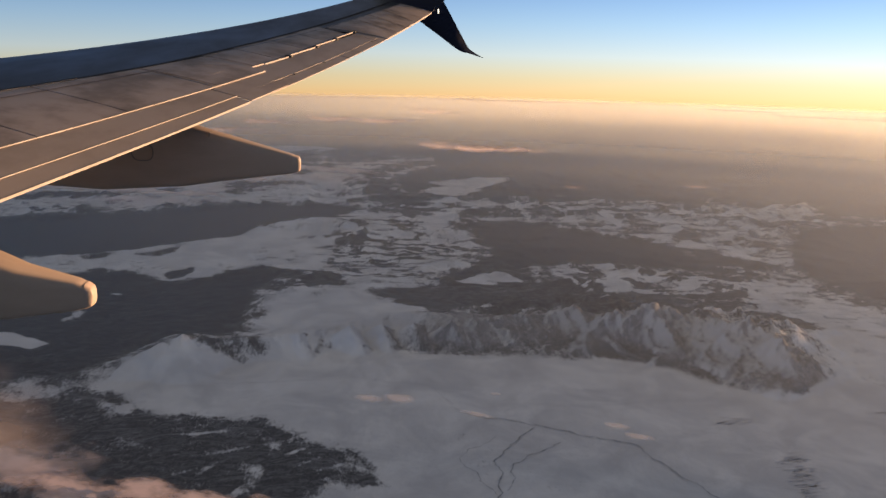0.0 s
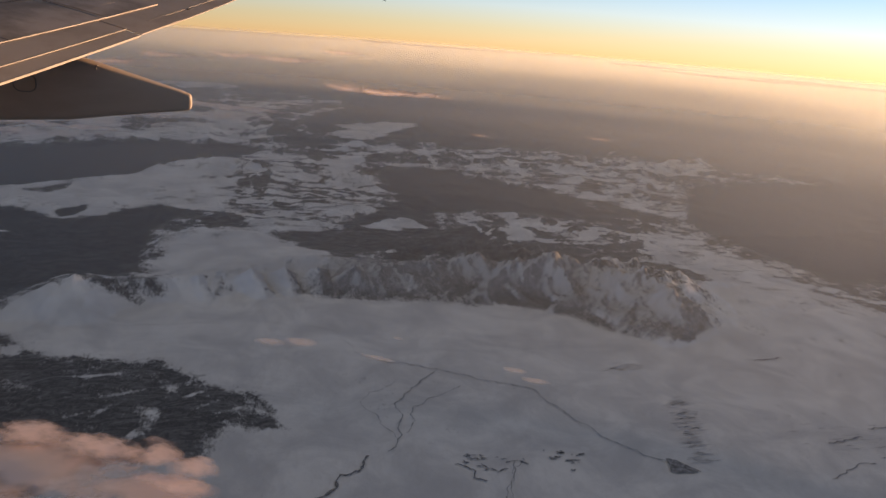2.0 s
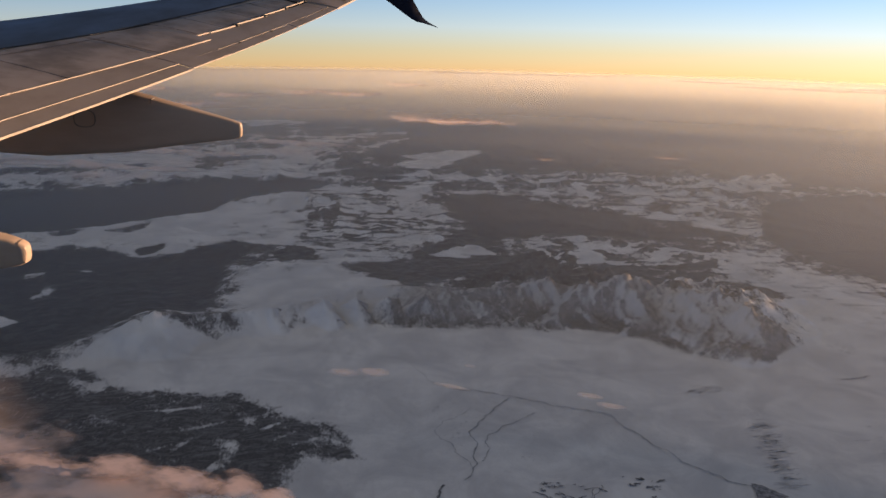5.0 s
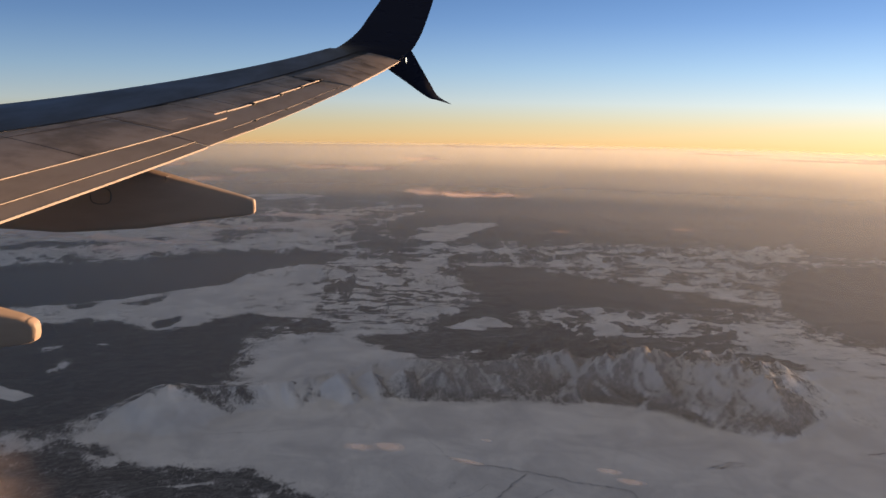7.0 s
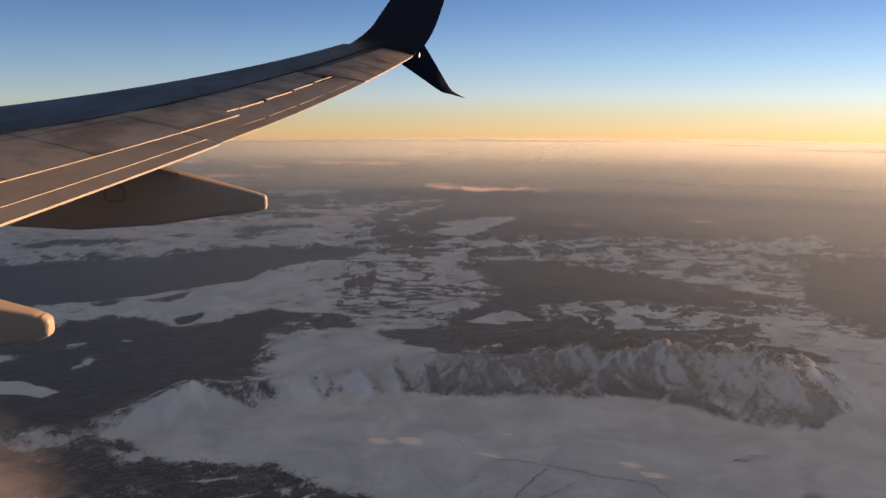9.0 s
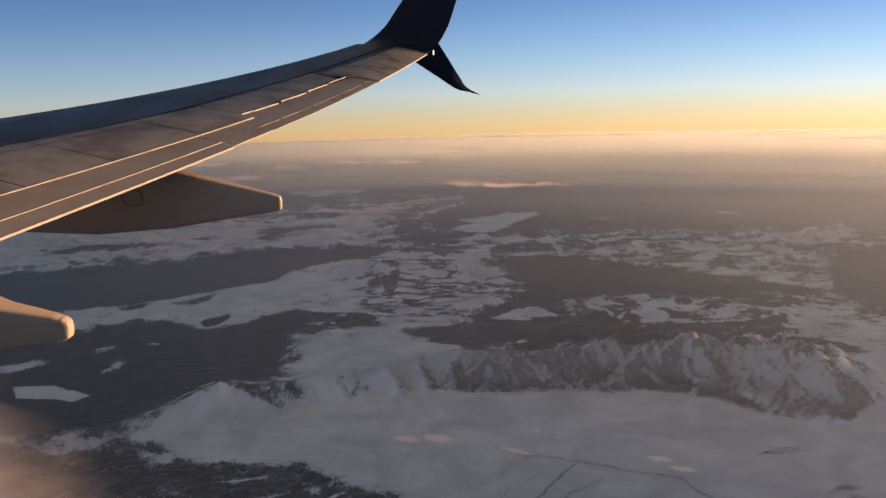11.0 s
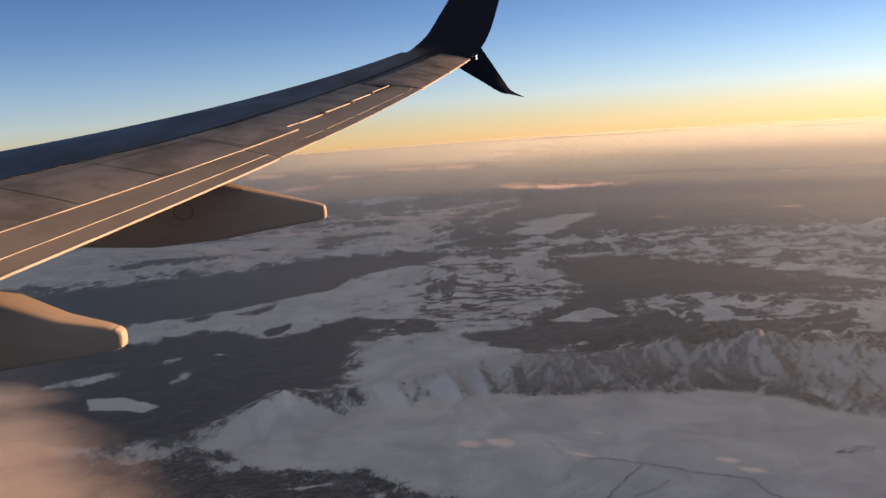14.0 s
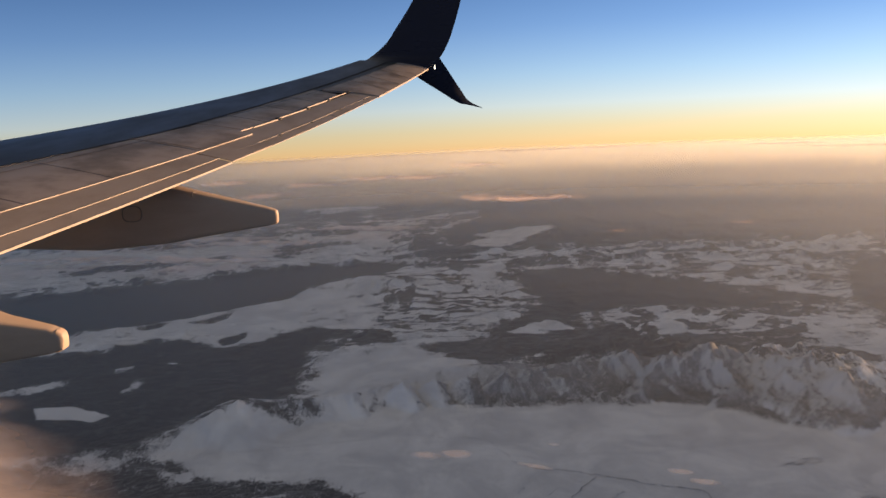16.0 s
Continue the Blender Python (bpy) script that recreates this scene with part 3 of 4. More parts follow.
def strip(name, pts, width, wiggle, seed, col_mat, label):
    """A narrow open channel in the lake's snow, along a wandering line."""
    rnd = random.Random(seed)
    fine = []
    for (x0, y0), (x1, y1) in zip(pts[:-1], pts[1:]):
        n = max(3, int(math.hypot(x1 - x0, y1 - y0) / 2.0))
        for i in range(n):
            t = i / n
            gx, gy = x0 + (x1 - x0) * t, y0 + (y1 - y0) * t
            bend = [noise.noise((gx / 9 + seed, gy / 9, k)) * 3.2 + noise.noise((gx / 3.5, gy / 3.5 + seed, k)) * 1.3 for k in (0.5, 7.5)]
            fine.append((gx + bend[0] + rnd.uniform(-wiggle, wiggle) * 0.5, gy + bend[1] + rnd.uniform(-wiggle, wiggle) * 0.5))
    fine.append(pts[-1])
    bm = bmesh.new()
    prev = None
    rise = land_height(np.array([[p[0] for p in fine]]), np.array([[p[1] for p in fine]]))[0]
    for i, (x, y) in enumerate(fine):
        a, b = fine[max(0, i - 1)], fine[min(len(fine) - 1, i + 1)]
        dx, dy = b[0] - a[0], b[1] - a[1]
        ln = math.hypot(dx, dy) or 1
        w = width * rnd.uniform(0.25, 1.0) * 0.5
        ox, oy = -dy / ln * w, dx / ln * w
        cur = (bm.verts.new((x + ox, y + oy, rise[i])), bm.verts.new((x - ox, y - oy, rise[i])))
        if prev:
            bm.faces.new((prev[0], prev[1], cur[1], cur[0]))
        prev = cur
    me = bpy.data.meshes.new(name)
    bm.normal_update()
    bm.to_mesh(me)
    bm.free()
    me.materials.append(col_mat)
    ob = new(name, me)
    ob.location.z = GROUND + 0.5
    return tagged(ob, label, "water", kind="structure")


def channel_material(name, dark, light):
    k = Nodes(name)
    n = k.noise(0.35, 5, 0.65)
    k.put(k.bsdf.inputs["Base Color"], k.mix(k.span(n, 0.3, 0.7), dark, light))
    k.bsdf.inputs["Roughness"].default_value = 0.5
    return k.mat


CHANNEL = channel_material("open_water_channel", (0.05, 0.05, 0.055), (0.36, 0.36, 0.37))
FROZEN = channel_material("frozen_channel", (0.15, 0.15, 0.155), (0.52, 0.515, 0.515))
FROST = "faint grey frozen channel winding through lake snow"
WET = "dark open channel winding through lake snow"
strip("water_channel", [(60, 560), (84, 548), (108, 538), (140, 520), (169, 506), (184, 467), (198, 435), (226, 406)], 1.10, 1.17, 1, FROZEN, FROST)
strip("water_channel", [(107, 535), (90, 512), (75, 485), (74, 460), (71, 438), (62, 427)], 1.17, 1.04, 2, FROZEN, FROST)
strip("water_channel", [(122, 511), (98, 492), (84, 480), (82, 462), (76, 448)], 0.72, 0.91, 3, FROZEN, FROST)
strip("water_channel", [(80, 520), (58, 500), (53, 490), (58, 470), (66, 452), (70, 440)], 0.59, 0.91, 4, FROZEN, FROST)
strip("water_channel", [(52, 421), (46, 408), (35, 403), (31, 392), (24, 385), (17, 378)], 2.3, 1.0, 5, CHANNEL, WET)
strip("water_channel", [(133, 412), (127, 390), (122, 372)], 0.59, 0.52, 6, FROZEN, FROST)
strip("water_channel", [(-160, 610), (-90, 618), (-20, 628), (40, 610), (60, 560)], 0.52, 0.65, 7, FROZEN, FROST)
strip("water_channel", [(-56, 968), (-10, 976), (25, 986), (95, 992), (140, 1045)], 4.2, 1.5, 8, CHANNEL, "dark river crossing the snowy hill country")


def lake_stain(x, y, rx, ry, seed, label="dark bare patch of ice on the frozen lake", mat=None):
    """A bare, ragged patch of ice or reeds."""
    rnd = random.Random(seed)
    bm = bmesh.new()
    n = 28
    off = rnd.uniform(0, 50)
    ring = []
    for i in range(n):
        a = 2 * math.pi * i / n
        k = 0.75 + 1.2 * noise.noise((math.cos(a) * 2.6 + off, math.sin(a) * 2.6, 0.3)) + rnd.uniform(-0.2, 0.2)
        k = max(0.12, k)
        ring.append(bm.verts.new((x + math.cos(a) * rx * k, y + math.sin(a) * ry * k, 0)))
    bm.faces.new(ring)
    me = bpy.data.meshes.new("ice_patch")
    bm.to_mesh(me)
    bm.free()
    me.materials.append(mat or CHANNEL)
    ob = new("ice_patch", me)
    ob.location.z = GROUND + 0.55
    tagged(ob, label, "water", kind="structure")


strip("water_channel", [(97, 412), (103, 408), (109, 402), (108, 397), (113, 393)], 1.5, 1.2, 11, CHANNEL, WET)
strip("water_channel", [(112, 411), (118, 408), (121, 402), (128, 405)], 1.2, 1.2, 12, CHANNEL, WET)
strip("water_channel", [(128, 414), (136, 413), (141, 409)], 1.1, 1.0, 13, CHANNEL, WET)
strip("water_channel", [(361, 549), (372, 550), (388, 553)], 2.2, 1.0, 14, CHANNEL, WET)
strip("water_channel", [(343, 425), (357, 427), (371, 430)], 1.6, 1.0, 15, CHANNEL, WET)
strip("water_channel", [(383, 440), (399, 444)], 1.6, 1.0, 16, CHANNEL, WET)
strip("water_channel", [(317, 386), (330, 390), (344, 396), (358, 399)], 1.0, 1.0, 17, CHANNEL, WET)
strip("water_channel", [(140, 417), (126, 388), (112, 358)], 0.7, 0.4, 18, FROZEN, FROST)
for i in range(22):
    rr = random.Random(60 + i)
    lake_stain(166 + rr.gauss(0, 7), 414 + rr.gauss(0, 5.5), rr.uniform(0.5, 2.4), rr.uniform(0.4, 1.6), 20 + i)
for i in range(14):
    rr = random.Random(160 + i)
    lake_stain(112 + rr.gauss(0, 6), 414 + rr.gauss(0, 4.5), rr.uniform(0.5, 2.6), rr.uniform(0.4, 1.8), 220 + i)


def delta():
    """The dark wedge of open water where the channel ends."""
    bm = bmesh.new()
    rnd = random.Random(5)
    corners = [(226, 411), (231, 409), (238, 400), (241, 396), (236, 394), (228, 395), (223, 396)]
    ring = []
    for (x0, y0), (x1, y1) in zip(corners, corners[1:] + corners[:1]):
        for i in range(4):
            t = i / 4
            ring.append(bm.verts.new((x0 + (x1 - x0) * t + rnd.uniform(-0.5, 0.5), y0 + (y1 - y0) * t + rnd.uniform(-0.6, 0.6), 0)))
    bm.faces.new(ring)
    bmesh.ops.recalc_face_normals(bm, faces=bm.faces)
    me = bpy.data.meshes.new("open_water")
    bm.to_mesh(me)
    bm.free()
    me.materials.append(CHANNEL)
    ob = new("open_water", me)
    ob.location.z = GROUND + 0.62
    tagged(ob, "dark wedge of open water at the channel's end", "water", kind="structure")


delta()


def wind_ripples():
    """Wind-scoured ribs of grey snow across the lake, one sheet of many."""
    k = Nodes("scoured_snow")
    n = k.noise(0.6, 4)
    k.put(k.bsdf.inputs["Base Color"], k.mix(k.span(n, 0.3, 0.7), (0.50, 0.49, 0.49), (0.63, 0.62, 0.62)))
    k.bsdf.inputs["Roughness"].default_value = 0.9
    bm = bmesh.new()
    rnd = random.Random(77)
    for i in range(190):
        t = rnd.random()
        if i < 150:
            x, y = 268 - 20 * t + rnd.gauss(0, 5), 492 - 88 * t + rnd.gauss(0, 3)
        else:
            x, y = 236 + 30 * t + rnd.gauss(0, 4), 536 + rnd.gauss(0, 4) + 6 * t
        half, wide, lean = rnd.uniform(1.5, 6.5), rnd.uniform(0.15, 0.5), rnd.uniform(-0.1, 0.35)
        m = 6
        up, dn = [], []
        for j in range(m + 1):
            u = j / m * 2 - 1
            w = wide * (1 - u * u) * rnd.uniform(0.6, 1.2)
            px, py = x + u * half, y + u * half * lean + rnd.uniform(-0.2, 0.2)
            up.append(bm.verts.new((px, py + w, 0)))
            dn.append(bm.verts.new((px, py - w, 0)))
        for j in range(m):
            bm.faces.new((dn[j], dn[j + 1], up[j + 1], up[j]))
    me = bpy.data.meshes.new("snow_ripples")
    bm.to_mesh(me)
    bm.free()
    me.materials.append(k.mat)
    ob = new("snow_ripples", me)
    ob.location.z = GROUND + 0.48
    tagged(ob, "wind-scoured grey ribs across the frozen lake", "snow", kind="stuff")


wind_ripples()
for i in range(60):
    rr = random.Random(90 + i)
    row = rr.choice((0, 1, 2, 3))
    lake_stain(340 + row * 20 + rr.gauss(0, 13), 448 - row * 14 + rr.gauss(0, 16), rr.uniform(1.2, 5.5), rr.uniform(0.12, 0.45), 40 + i,
               "dark rocky ledge showing through the snow", FROZEN if i % 3 else CHANNEL)


# ---------------------------------------------------------------- haze over the land
def veil(radius, nxt, most, front, col):
    """One curtain of haze round the place; it starts at the ground and grows denser towards the line of sight to the next."""
    az = np.radians(np.arange(-80, 86, 1.0))
    z = np.linspace(0, 255, 12)
    zz, aa = np.meshgrid(z, az, indexing="ij")
    co = np.stack([radius * np.sin(aa), radius * np.cos(aa), zz], -1).reshape(-1, 3)
    rise = 250 * (1 - radius / nxt)
    # denser sunward to paint the brighter glow there; open past 50 degrees for sunlight
    sunward_fill = (0.88 + (0.16 if radius < 1500 else 0.30) * step(aa, radians(-6), radians(38))) * (1 - step(aa, radians(38), radians(50)))
    # near sheet: extra density brightens the right of the lake
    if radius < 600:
        sunward_fill = sunward_fill * (1 + 0.8 * step(aa, radians(4), radians(40)))
    sunward_fill = sunward_fill.reshape(-1)
    me = sheet_mesh("haze", co, grid_quads(len(z), len(az)), (("body", sunward_fill),))
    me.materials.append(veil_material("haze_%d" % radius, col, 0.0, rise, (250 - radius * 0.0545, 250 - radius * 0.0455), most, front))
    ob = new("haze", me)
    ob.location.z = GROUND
    tagged(ob, "lit sheet standing in for thin warm evening haze over far country", "haze", kind="structure")


HAZE = ((480, 1100, 0.105, 0.8), (900, 1800, 0.15, 0.75), (1350, 2700, 0.26, 0.5), (1660, 3000, 0.22, 0.45), (2000, 4000, 0.90, 0.30), (3300, 4800, 0.4, 0.3))
# horizon warmth put into the far sheets' tan tint; near ones bluish
for radius, nxt, most, front in HAZE:
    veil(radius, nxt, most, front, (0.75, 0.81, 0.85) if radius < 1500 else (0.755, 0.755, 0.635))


# ---------------------------------------------------------------- clouds
def cloud(name, x, y, z, rx, ry, h, seed, mat, label, turn=0.0, lump=0.45):
    """A soft cloud: a swelling crown over a flatter base, its body thinning towards a ragged rim."""
    n, m = 72, 52
    u = np.linspace(-1.3, 1.3, n)[:, None] + np.zeros((1, m))
    v = np.linspace(-1.3, 1.3, m)[None, :] + np.zeros((n, 1))
    px, py = u * rx, v * ry
    size = max(min(rx, ry) * 0.8, max(rx, ry) * 0.2)
    warp = fbm(px + seed * 37, py - seed * 13, size, 4, seed)
    q = np.hypot(u, v) - warp * lump
    dens = np.clip(1.15 - q, 0, 1) * step(1.3 - np.maximum(np.abs(u), np.abs(v)), 0.0, 0.3)
    swell = 0.65 + 0.5 * fbm(px + seed * 11, py + seed * 7, size * 0.7, 3, seed + 3)
    round_off = np.sqrt(np.clip(1 - (1 - np.clip(dens, 0, 1)) ** 2, 0, 1))
    top = h * round_off * swell
    a = radians(turn)
    gx, gy = px * math.cos(a) - py * math.sin(a), px * math.sin(a) + py * math.cos(a)
    top = top - 0.05 * (gx * math.sin(sa) + gy * math.cos(sa))          # the crown leans towards the sun
    co = np.stack([gx, gy, top], -1).reshape(-1, 3)
    q1 = grid_quads(n, m)
    keep = (dens.reshape(-1)[q1].max(1) > 0.01)
    me = sheet_mesh(name, co, q1[keep], (("body", dens.reshape(-1)),))
    me.materials.append(mat)
    ob = new(name, me)
    ob.location = (x, y, z)
    return tagged(ob, label, "cloud", name.replace("_", " ") + "s in the evening sky")


def cumulus(name, x, y, z, rx, ry, h, seed, mat, label, turn=0.0, lift=0.10, size=15):
    """A heap of soft cloud lumps that thins out to nothing at its rim."""
    n, m = 120, 80
    u = np.linspace(-1.4, 1.4, n)[:, None] + np.zeros((1, m))
    v = np.linspace(-1.4, 1.4, m)[None, :] + np.zeros((n, 1))
    px, py = u * rx, v * ry
    a = radians(turn)
    gx, gy = px * math.cos(a) - py * math.sin(a), px * math.sin(a) + py * math.cos(a)
    q = np.hypot(u, v) - 0.6 * fbm(px + seed * 37, py - seed * 13, size, 5, seed, 0.6 if size < 20 else 0.4)
    heap = fbm(px + seed * 11, py + seed * 7, size, 4, seed + 3, 0.42)
    edge = step(1.4 - np.maximum(np.abs(u), np.abs(v)), 0.0, 0.3)
    dens = np.clip(1.2 - q, 0, 1) * edge
    # it rises away from the low sun, which lights all of its upper side
    zz = h * (0.11 * heap + 0.12 * step(dens, 0, 0.9)) - lift * (gx * math.sin(sa) + gy * math.cos(sa))
    keep = dens.reshape(-1)[grid_quads(n, m)].max(1) > 0.01
    me = sheet_mesh(name, np.stack([gx, gy, zz], -1).reshape(-1, 3), grid_quads(n, m)[keep], (("body", dens.reshape(-1)),))
    me.materials.append(mat)
    ob = new(name, me)
    ob.location = (x, y, z)
    return tagged(ob, label, "cloud", name.replace("_", " ") + "s in the evening sky")


PUFF = "small pink-tinted puff of cloud drifting over the frozen lake"
cumulus("cloud", -5, 465, -198, 9, 7, 2.5, 1, PUFF_CLOUD, PUFF)
cumulus("cloud", 11, 465, -198, 11, 7.5, 2.5, 2, PUFF_CLOUD, PUFF)
cumulus("cloud", 54, 442, -198, 12, 5, 1.5, 3, PUFF_CLOUD, PUFF, -22)
cumulus("cloud", 132, 424, -198, 6.5, 4.5, 1.2, 4, PUFF_CLOUD, PUFF, -15)
cumulus("cloud", 140, 410, -198, 7, 4, 1.2, 5, PUFF_CLOUD, PUFF, -10)
cumulus("cloud", 70, 470, -198, 4, 3, 1.2, 6, THIN_CLOUD, PUFF)
BANK = "billowing cloud bank tinted pink as by the low sun"
cumulus("cloud_bank", -178, 345, -176, 50, 30, 11, 18, CLOUD, BANK, 20, 0.16)
cumulus("cloud_bank", -98, 312, -184, 52, 26, 11, 11, CLOUD, BANK, 4, 0.16)
cumulus("cloud_bank", -122, 292, -187, 46, 22, 9, 16, CLOUD, BANK, 6, 0.16)
cumulus("cloud_bank", -46, 295, -190, 30, 19, 9, 13, CLOUD, BANK, -8, 0.16)
cumulus("cloud_bank", -96, 268, -194, 96, 36, 8, 14, CLOUD, BANK, 0, 0.16)
CROWN = "rounded cloud puff in a brighter sunlit copy of the bank's colour"
for i, (bx, by, rx, ry) in enumerate(((-130, 333, 21, 14), (-98, 330, 14, 15), (-70, 318, 18, 12), (-47, 312, 10, 15), (-32, 300, 10, 10), (-40, 291, 15, 9), (-152, 350, 19, 15))):
    cumulus("puff_cloud", bx, by, -181, rx, ry, 4, 31 + i, LIT_CROWN_CLOUD, CROWN, -6, 0.22, 11)
cumulus("cloud_bank", 176, 246, -186, 44, 13, 5, 24, LAKE_CLOUD, "pale flat-topped cloud floating above the frozen lake", -4)
# added low on the left, where window glare mixes with cloud
ROSE = "rose-coloured sheet standing in for window glare and cloud above dark woods"
for i, (mx, my, mz, rx, ry, turn) in enumerate(((-228, 370, -176, 72, 46, 15), (-282, 430, -184, 94, 62, 10), (-330, 500, -193, 104, 66, 15), (-430, 610, -202, 96, 60, 25))):
    cumulus("mist_bank", mx, my, mz, rx, ry, 4, 15 + i, GLARE_MIST, ROSE, turn, 0.12, 60)


def streak(x, y, z, rx, rz, seed, mat, tilt=0.0):
    """A long lens of cloud lying across the line of sight, lit through from behind."""
    n, m = 70, 16
    u = np.linspace(-1.2, 1.2, n)[:, None] + np.zeros((1, m))
    v = np.linspace(-1.2, 1.2, m)[None, :] + np.zeros((n, 1))
    wave = fbm(u * rx + seed * 31, v * 0 + seed, rx * 0.5, 4, seed)
    q = np.hypot(u, v * (1.0 + 0.35 * u)) - 0.35 * fbm(u * rx + seed * 17, v * rz * 3, rx * 0.3, 4, seed + 5)
    dens = np.clip(1.1 - q, 0, 1) * step(1.2 - np.maximum(np.abs(u), np.abs(v)), 0.0, 0.3)
    a = math.atan2(x, y)
    out = 2.5 * rz * np.clip(1 - u * u - v * v, 0, 1)
    side = u * rx
    gx, gy = side * math.cos(a) - out * math.sin(a), -side * math.sin(a) - out * math.cos(a)
    gz = v * rz + wave * rz * 0.5 + side * tilt
    me = sheet_mesh("cloud_streak", np.stack([gx, gy, gz], -1).reshape(-1, 3), grid_quads(n, m), (("body", dens.reshape(-1)),))
    me.materials.append(mat)
    ob = new("cloud_streak", me)
    ob.location = (x, y, z)
    tagged(ob, "long flat streak of cloud tinted for dusk light", "cloud", "cloud streaks along the horizon")


streak(38, 298, -32.2, 24, 1.5, 21, STREAK_CLOUD, -0.025)
streak(113, 288, -43.5, 6.5, 0.5, 22, HAZY_STREAK)
streak(71, 300, -46, 5, 0.5, 23, HAZY_STREAK)
for i, (cx, cy, cz, crx) in enumerate(((-37, 300, -24.0, 13), (-15, 309, -23.5, 9), (3, 313, -24.0, 12), (-52, 296, -27, 13), (-64, 300, -22, 10), (22, 326, -21.5, 11))):
    streak(cx, cy, cz, crx * 1.5, 1.3, 40 + i, HAZY_STREAK)
for i, (away, dip, crx, crz) in enumerate(((24.0, 3.10, 170, 1.6), (30.5, 3.32, 260, 2.6), (12.0, 2.98, 230, 1.3), (6.1, 2.93, 42, 2.0), (36.0, 3.2, 240, 2.0))):
    streak(1900 * math.sin(radians(away)), 1900 * math.cos(radians(away)), -1900 * math.tan(radians(dip)), crx, crz, 60 + i, LAYER)
LOW = "low stratus bank lying beyond a dark lake"
for i, (cx, cy, crx, cry) in enumerate(((-640, 1480, 200, 40), (-420, 1420, 190, 30), (-300, 1560, 150, 30), (-120, 1700, 140, 34), (-560, 1700, 260, 50))):
    cloud("stratus_bank", cx, cy, -238, crx, cry, 16, 30 + i, FAR_CLOUD, LOW, random.Random(i).uniform(-4, 4), 0.4)
DECK = "far bank of cloud along the horizon"
for i in range(13):
    rr = random.Random(200 + i)
    a = radians(-34 + i * 7.2 + rr.uniform(-2, 2))
    rad = rr.uniform(3700, 4400)
    cloud("cloud_deck", rad * math.sin(a), rad * math.cos(a), -rad * math.tan(radians(rr.uniform(3.0, 3.7))), rr.uniform(300, 650), rr.uniform(90, 180),
          rr.uniform(4, 8), 50 + i, FAR_CLOUD, DECK, -math.degrees(a), 0.35)
cloud("cloud_deck", 470, 4250, -215, 75, 30, 5, 80, FAR_CLOUD, DECK, -6, 0.2)


# ---------------------------------------------------------------- the wing
def part(name, bm, mat, parent, label="", smooth=True, sharp=35.0):
    """Link a bmesh, given in world metres, as one part of parent."""
    me = bpy.data.meshes.new(name)
    bmesh.ops.recalc_face_normals(bm, faces=bm.faces)
    if smooth:
        for f in bm.faces:
            f.smooth = True
        for e in bm.edges:
            if len(e.link_faces) == 2 and e.calc_face_angle(0) > radians(sharp):
                e.smooth = False
    root = parent
    off = Vector((0, 0, 0))
    while root:
        off += root.location
        root = root.parent
    bmesh.ops.translate(bm, verts=bm.verts, vec=-off)
    bm.to_mesh(me)
    bm.free()
    me.materials.append(mat)
    ob = new(name, me)
    ob.parent = parent
    if label:
        ob["label"] = label
    return ob


def x_te(y):
    return 0.483 + 0.27 * (y - 15.6)


def x_le(y):
    return -0.867 + 0.53 * (y - 15.6)


def chord(y):
    return x_te(y) - x_le(y)


def z_te(y):
    return 0.000127 * y ** 3 + 0.0963 * y - 1.241


def z_le(y):
    return 0.00891 * y * y - 0.0515 * y - 0.451 + 0.022 * chord(y)


def top_of(y, u):
    """Height of the upper skin at span y and chord fraction u."""
    nose = 0.05 * chord(y) * max(0.0, 1 - u / 0.07) ** 2
    return z_le(y) * (1 - u) + z_te(y) * u + 0.14 * chord(y) * u * (1 - u) - nose


def thick(y, u):
    t = 0.6 * (0.2969 * math.sqrt(max(u, 0)) - 0.126 * u - 0.3516 * u * u + 0.2843 * u ** 3 - 0.1036 * u ** 4)
    return max(t * 2 * chord(y) * 1.0, 0.012)


def skin(y, u, drop=0.0):
    return Vector((x_le(y) + chord(y) * u, y, top_of(y, u) - drop))


def panel_bm(y0, y1, u0, u1, depth=0.03, lift=0.0, ny=8, nu=4, slant=0.0):
    """A panel of the upper skin with thickness. slant: how far the ends lean inboard towards the trailing edge."""
    bm = bmesh.new()
    tops, lows = [], []
    for i in range(ny + 1):
        rt, rl = [], []
        for j in range(nu + 1):
            u = u0 + (u1 - u0) * j / nu
            y = y0 + (y1 - y0) * i / ny - slant * (u - u0)
            p = skin(y, u, -lift)
            rt.append(bm.verts.new(p))
            rl.append(bm.verts.new(p - Vector((0, 0, depth))))
        tops.append(rt)
        lows.append(rl)
    for i in range(ny):
        for j in range(nu):
            bm.faces.new((tops[i][j], tops[i][j + 1], tops[i + 1][j + 1], tops[i + 1][j]))
            bm.faces.new((lows[i][j], lows[i + 1][j], lows[i + 1][j + 1], lows[i][j + 1]))
    for i in range(ny):
        bm.faces.new((tops[i][0], tops[i + 1][0], lows[i + 1][0], lows[i][0]))
        bm.faces.new((tops[i][nu], lows[i][nu], lows[i + 1][nu], tops[i + 1][nu]))
    for j in range(nu):
        bm.faces.new((tops[0][j], lows[0][j], lows[0][j + 1], tops[0][j + 1]))
        bm.faces.new((tops[ny][j], tops[ny][j + 1], lows[ny][j + 1], lows[ny][j]))
    return bm


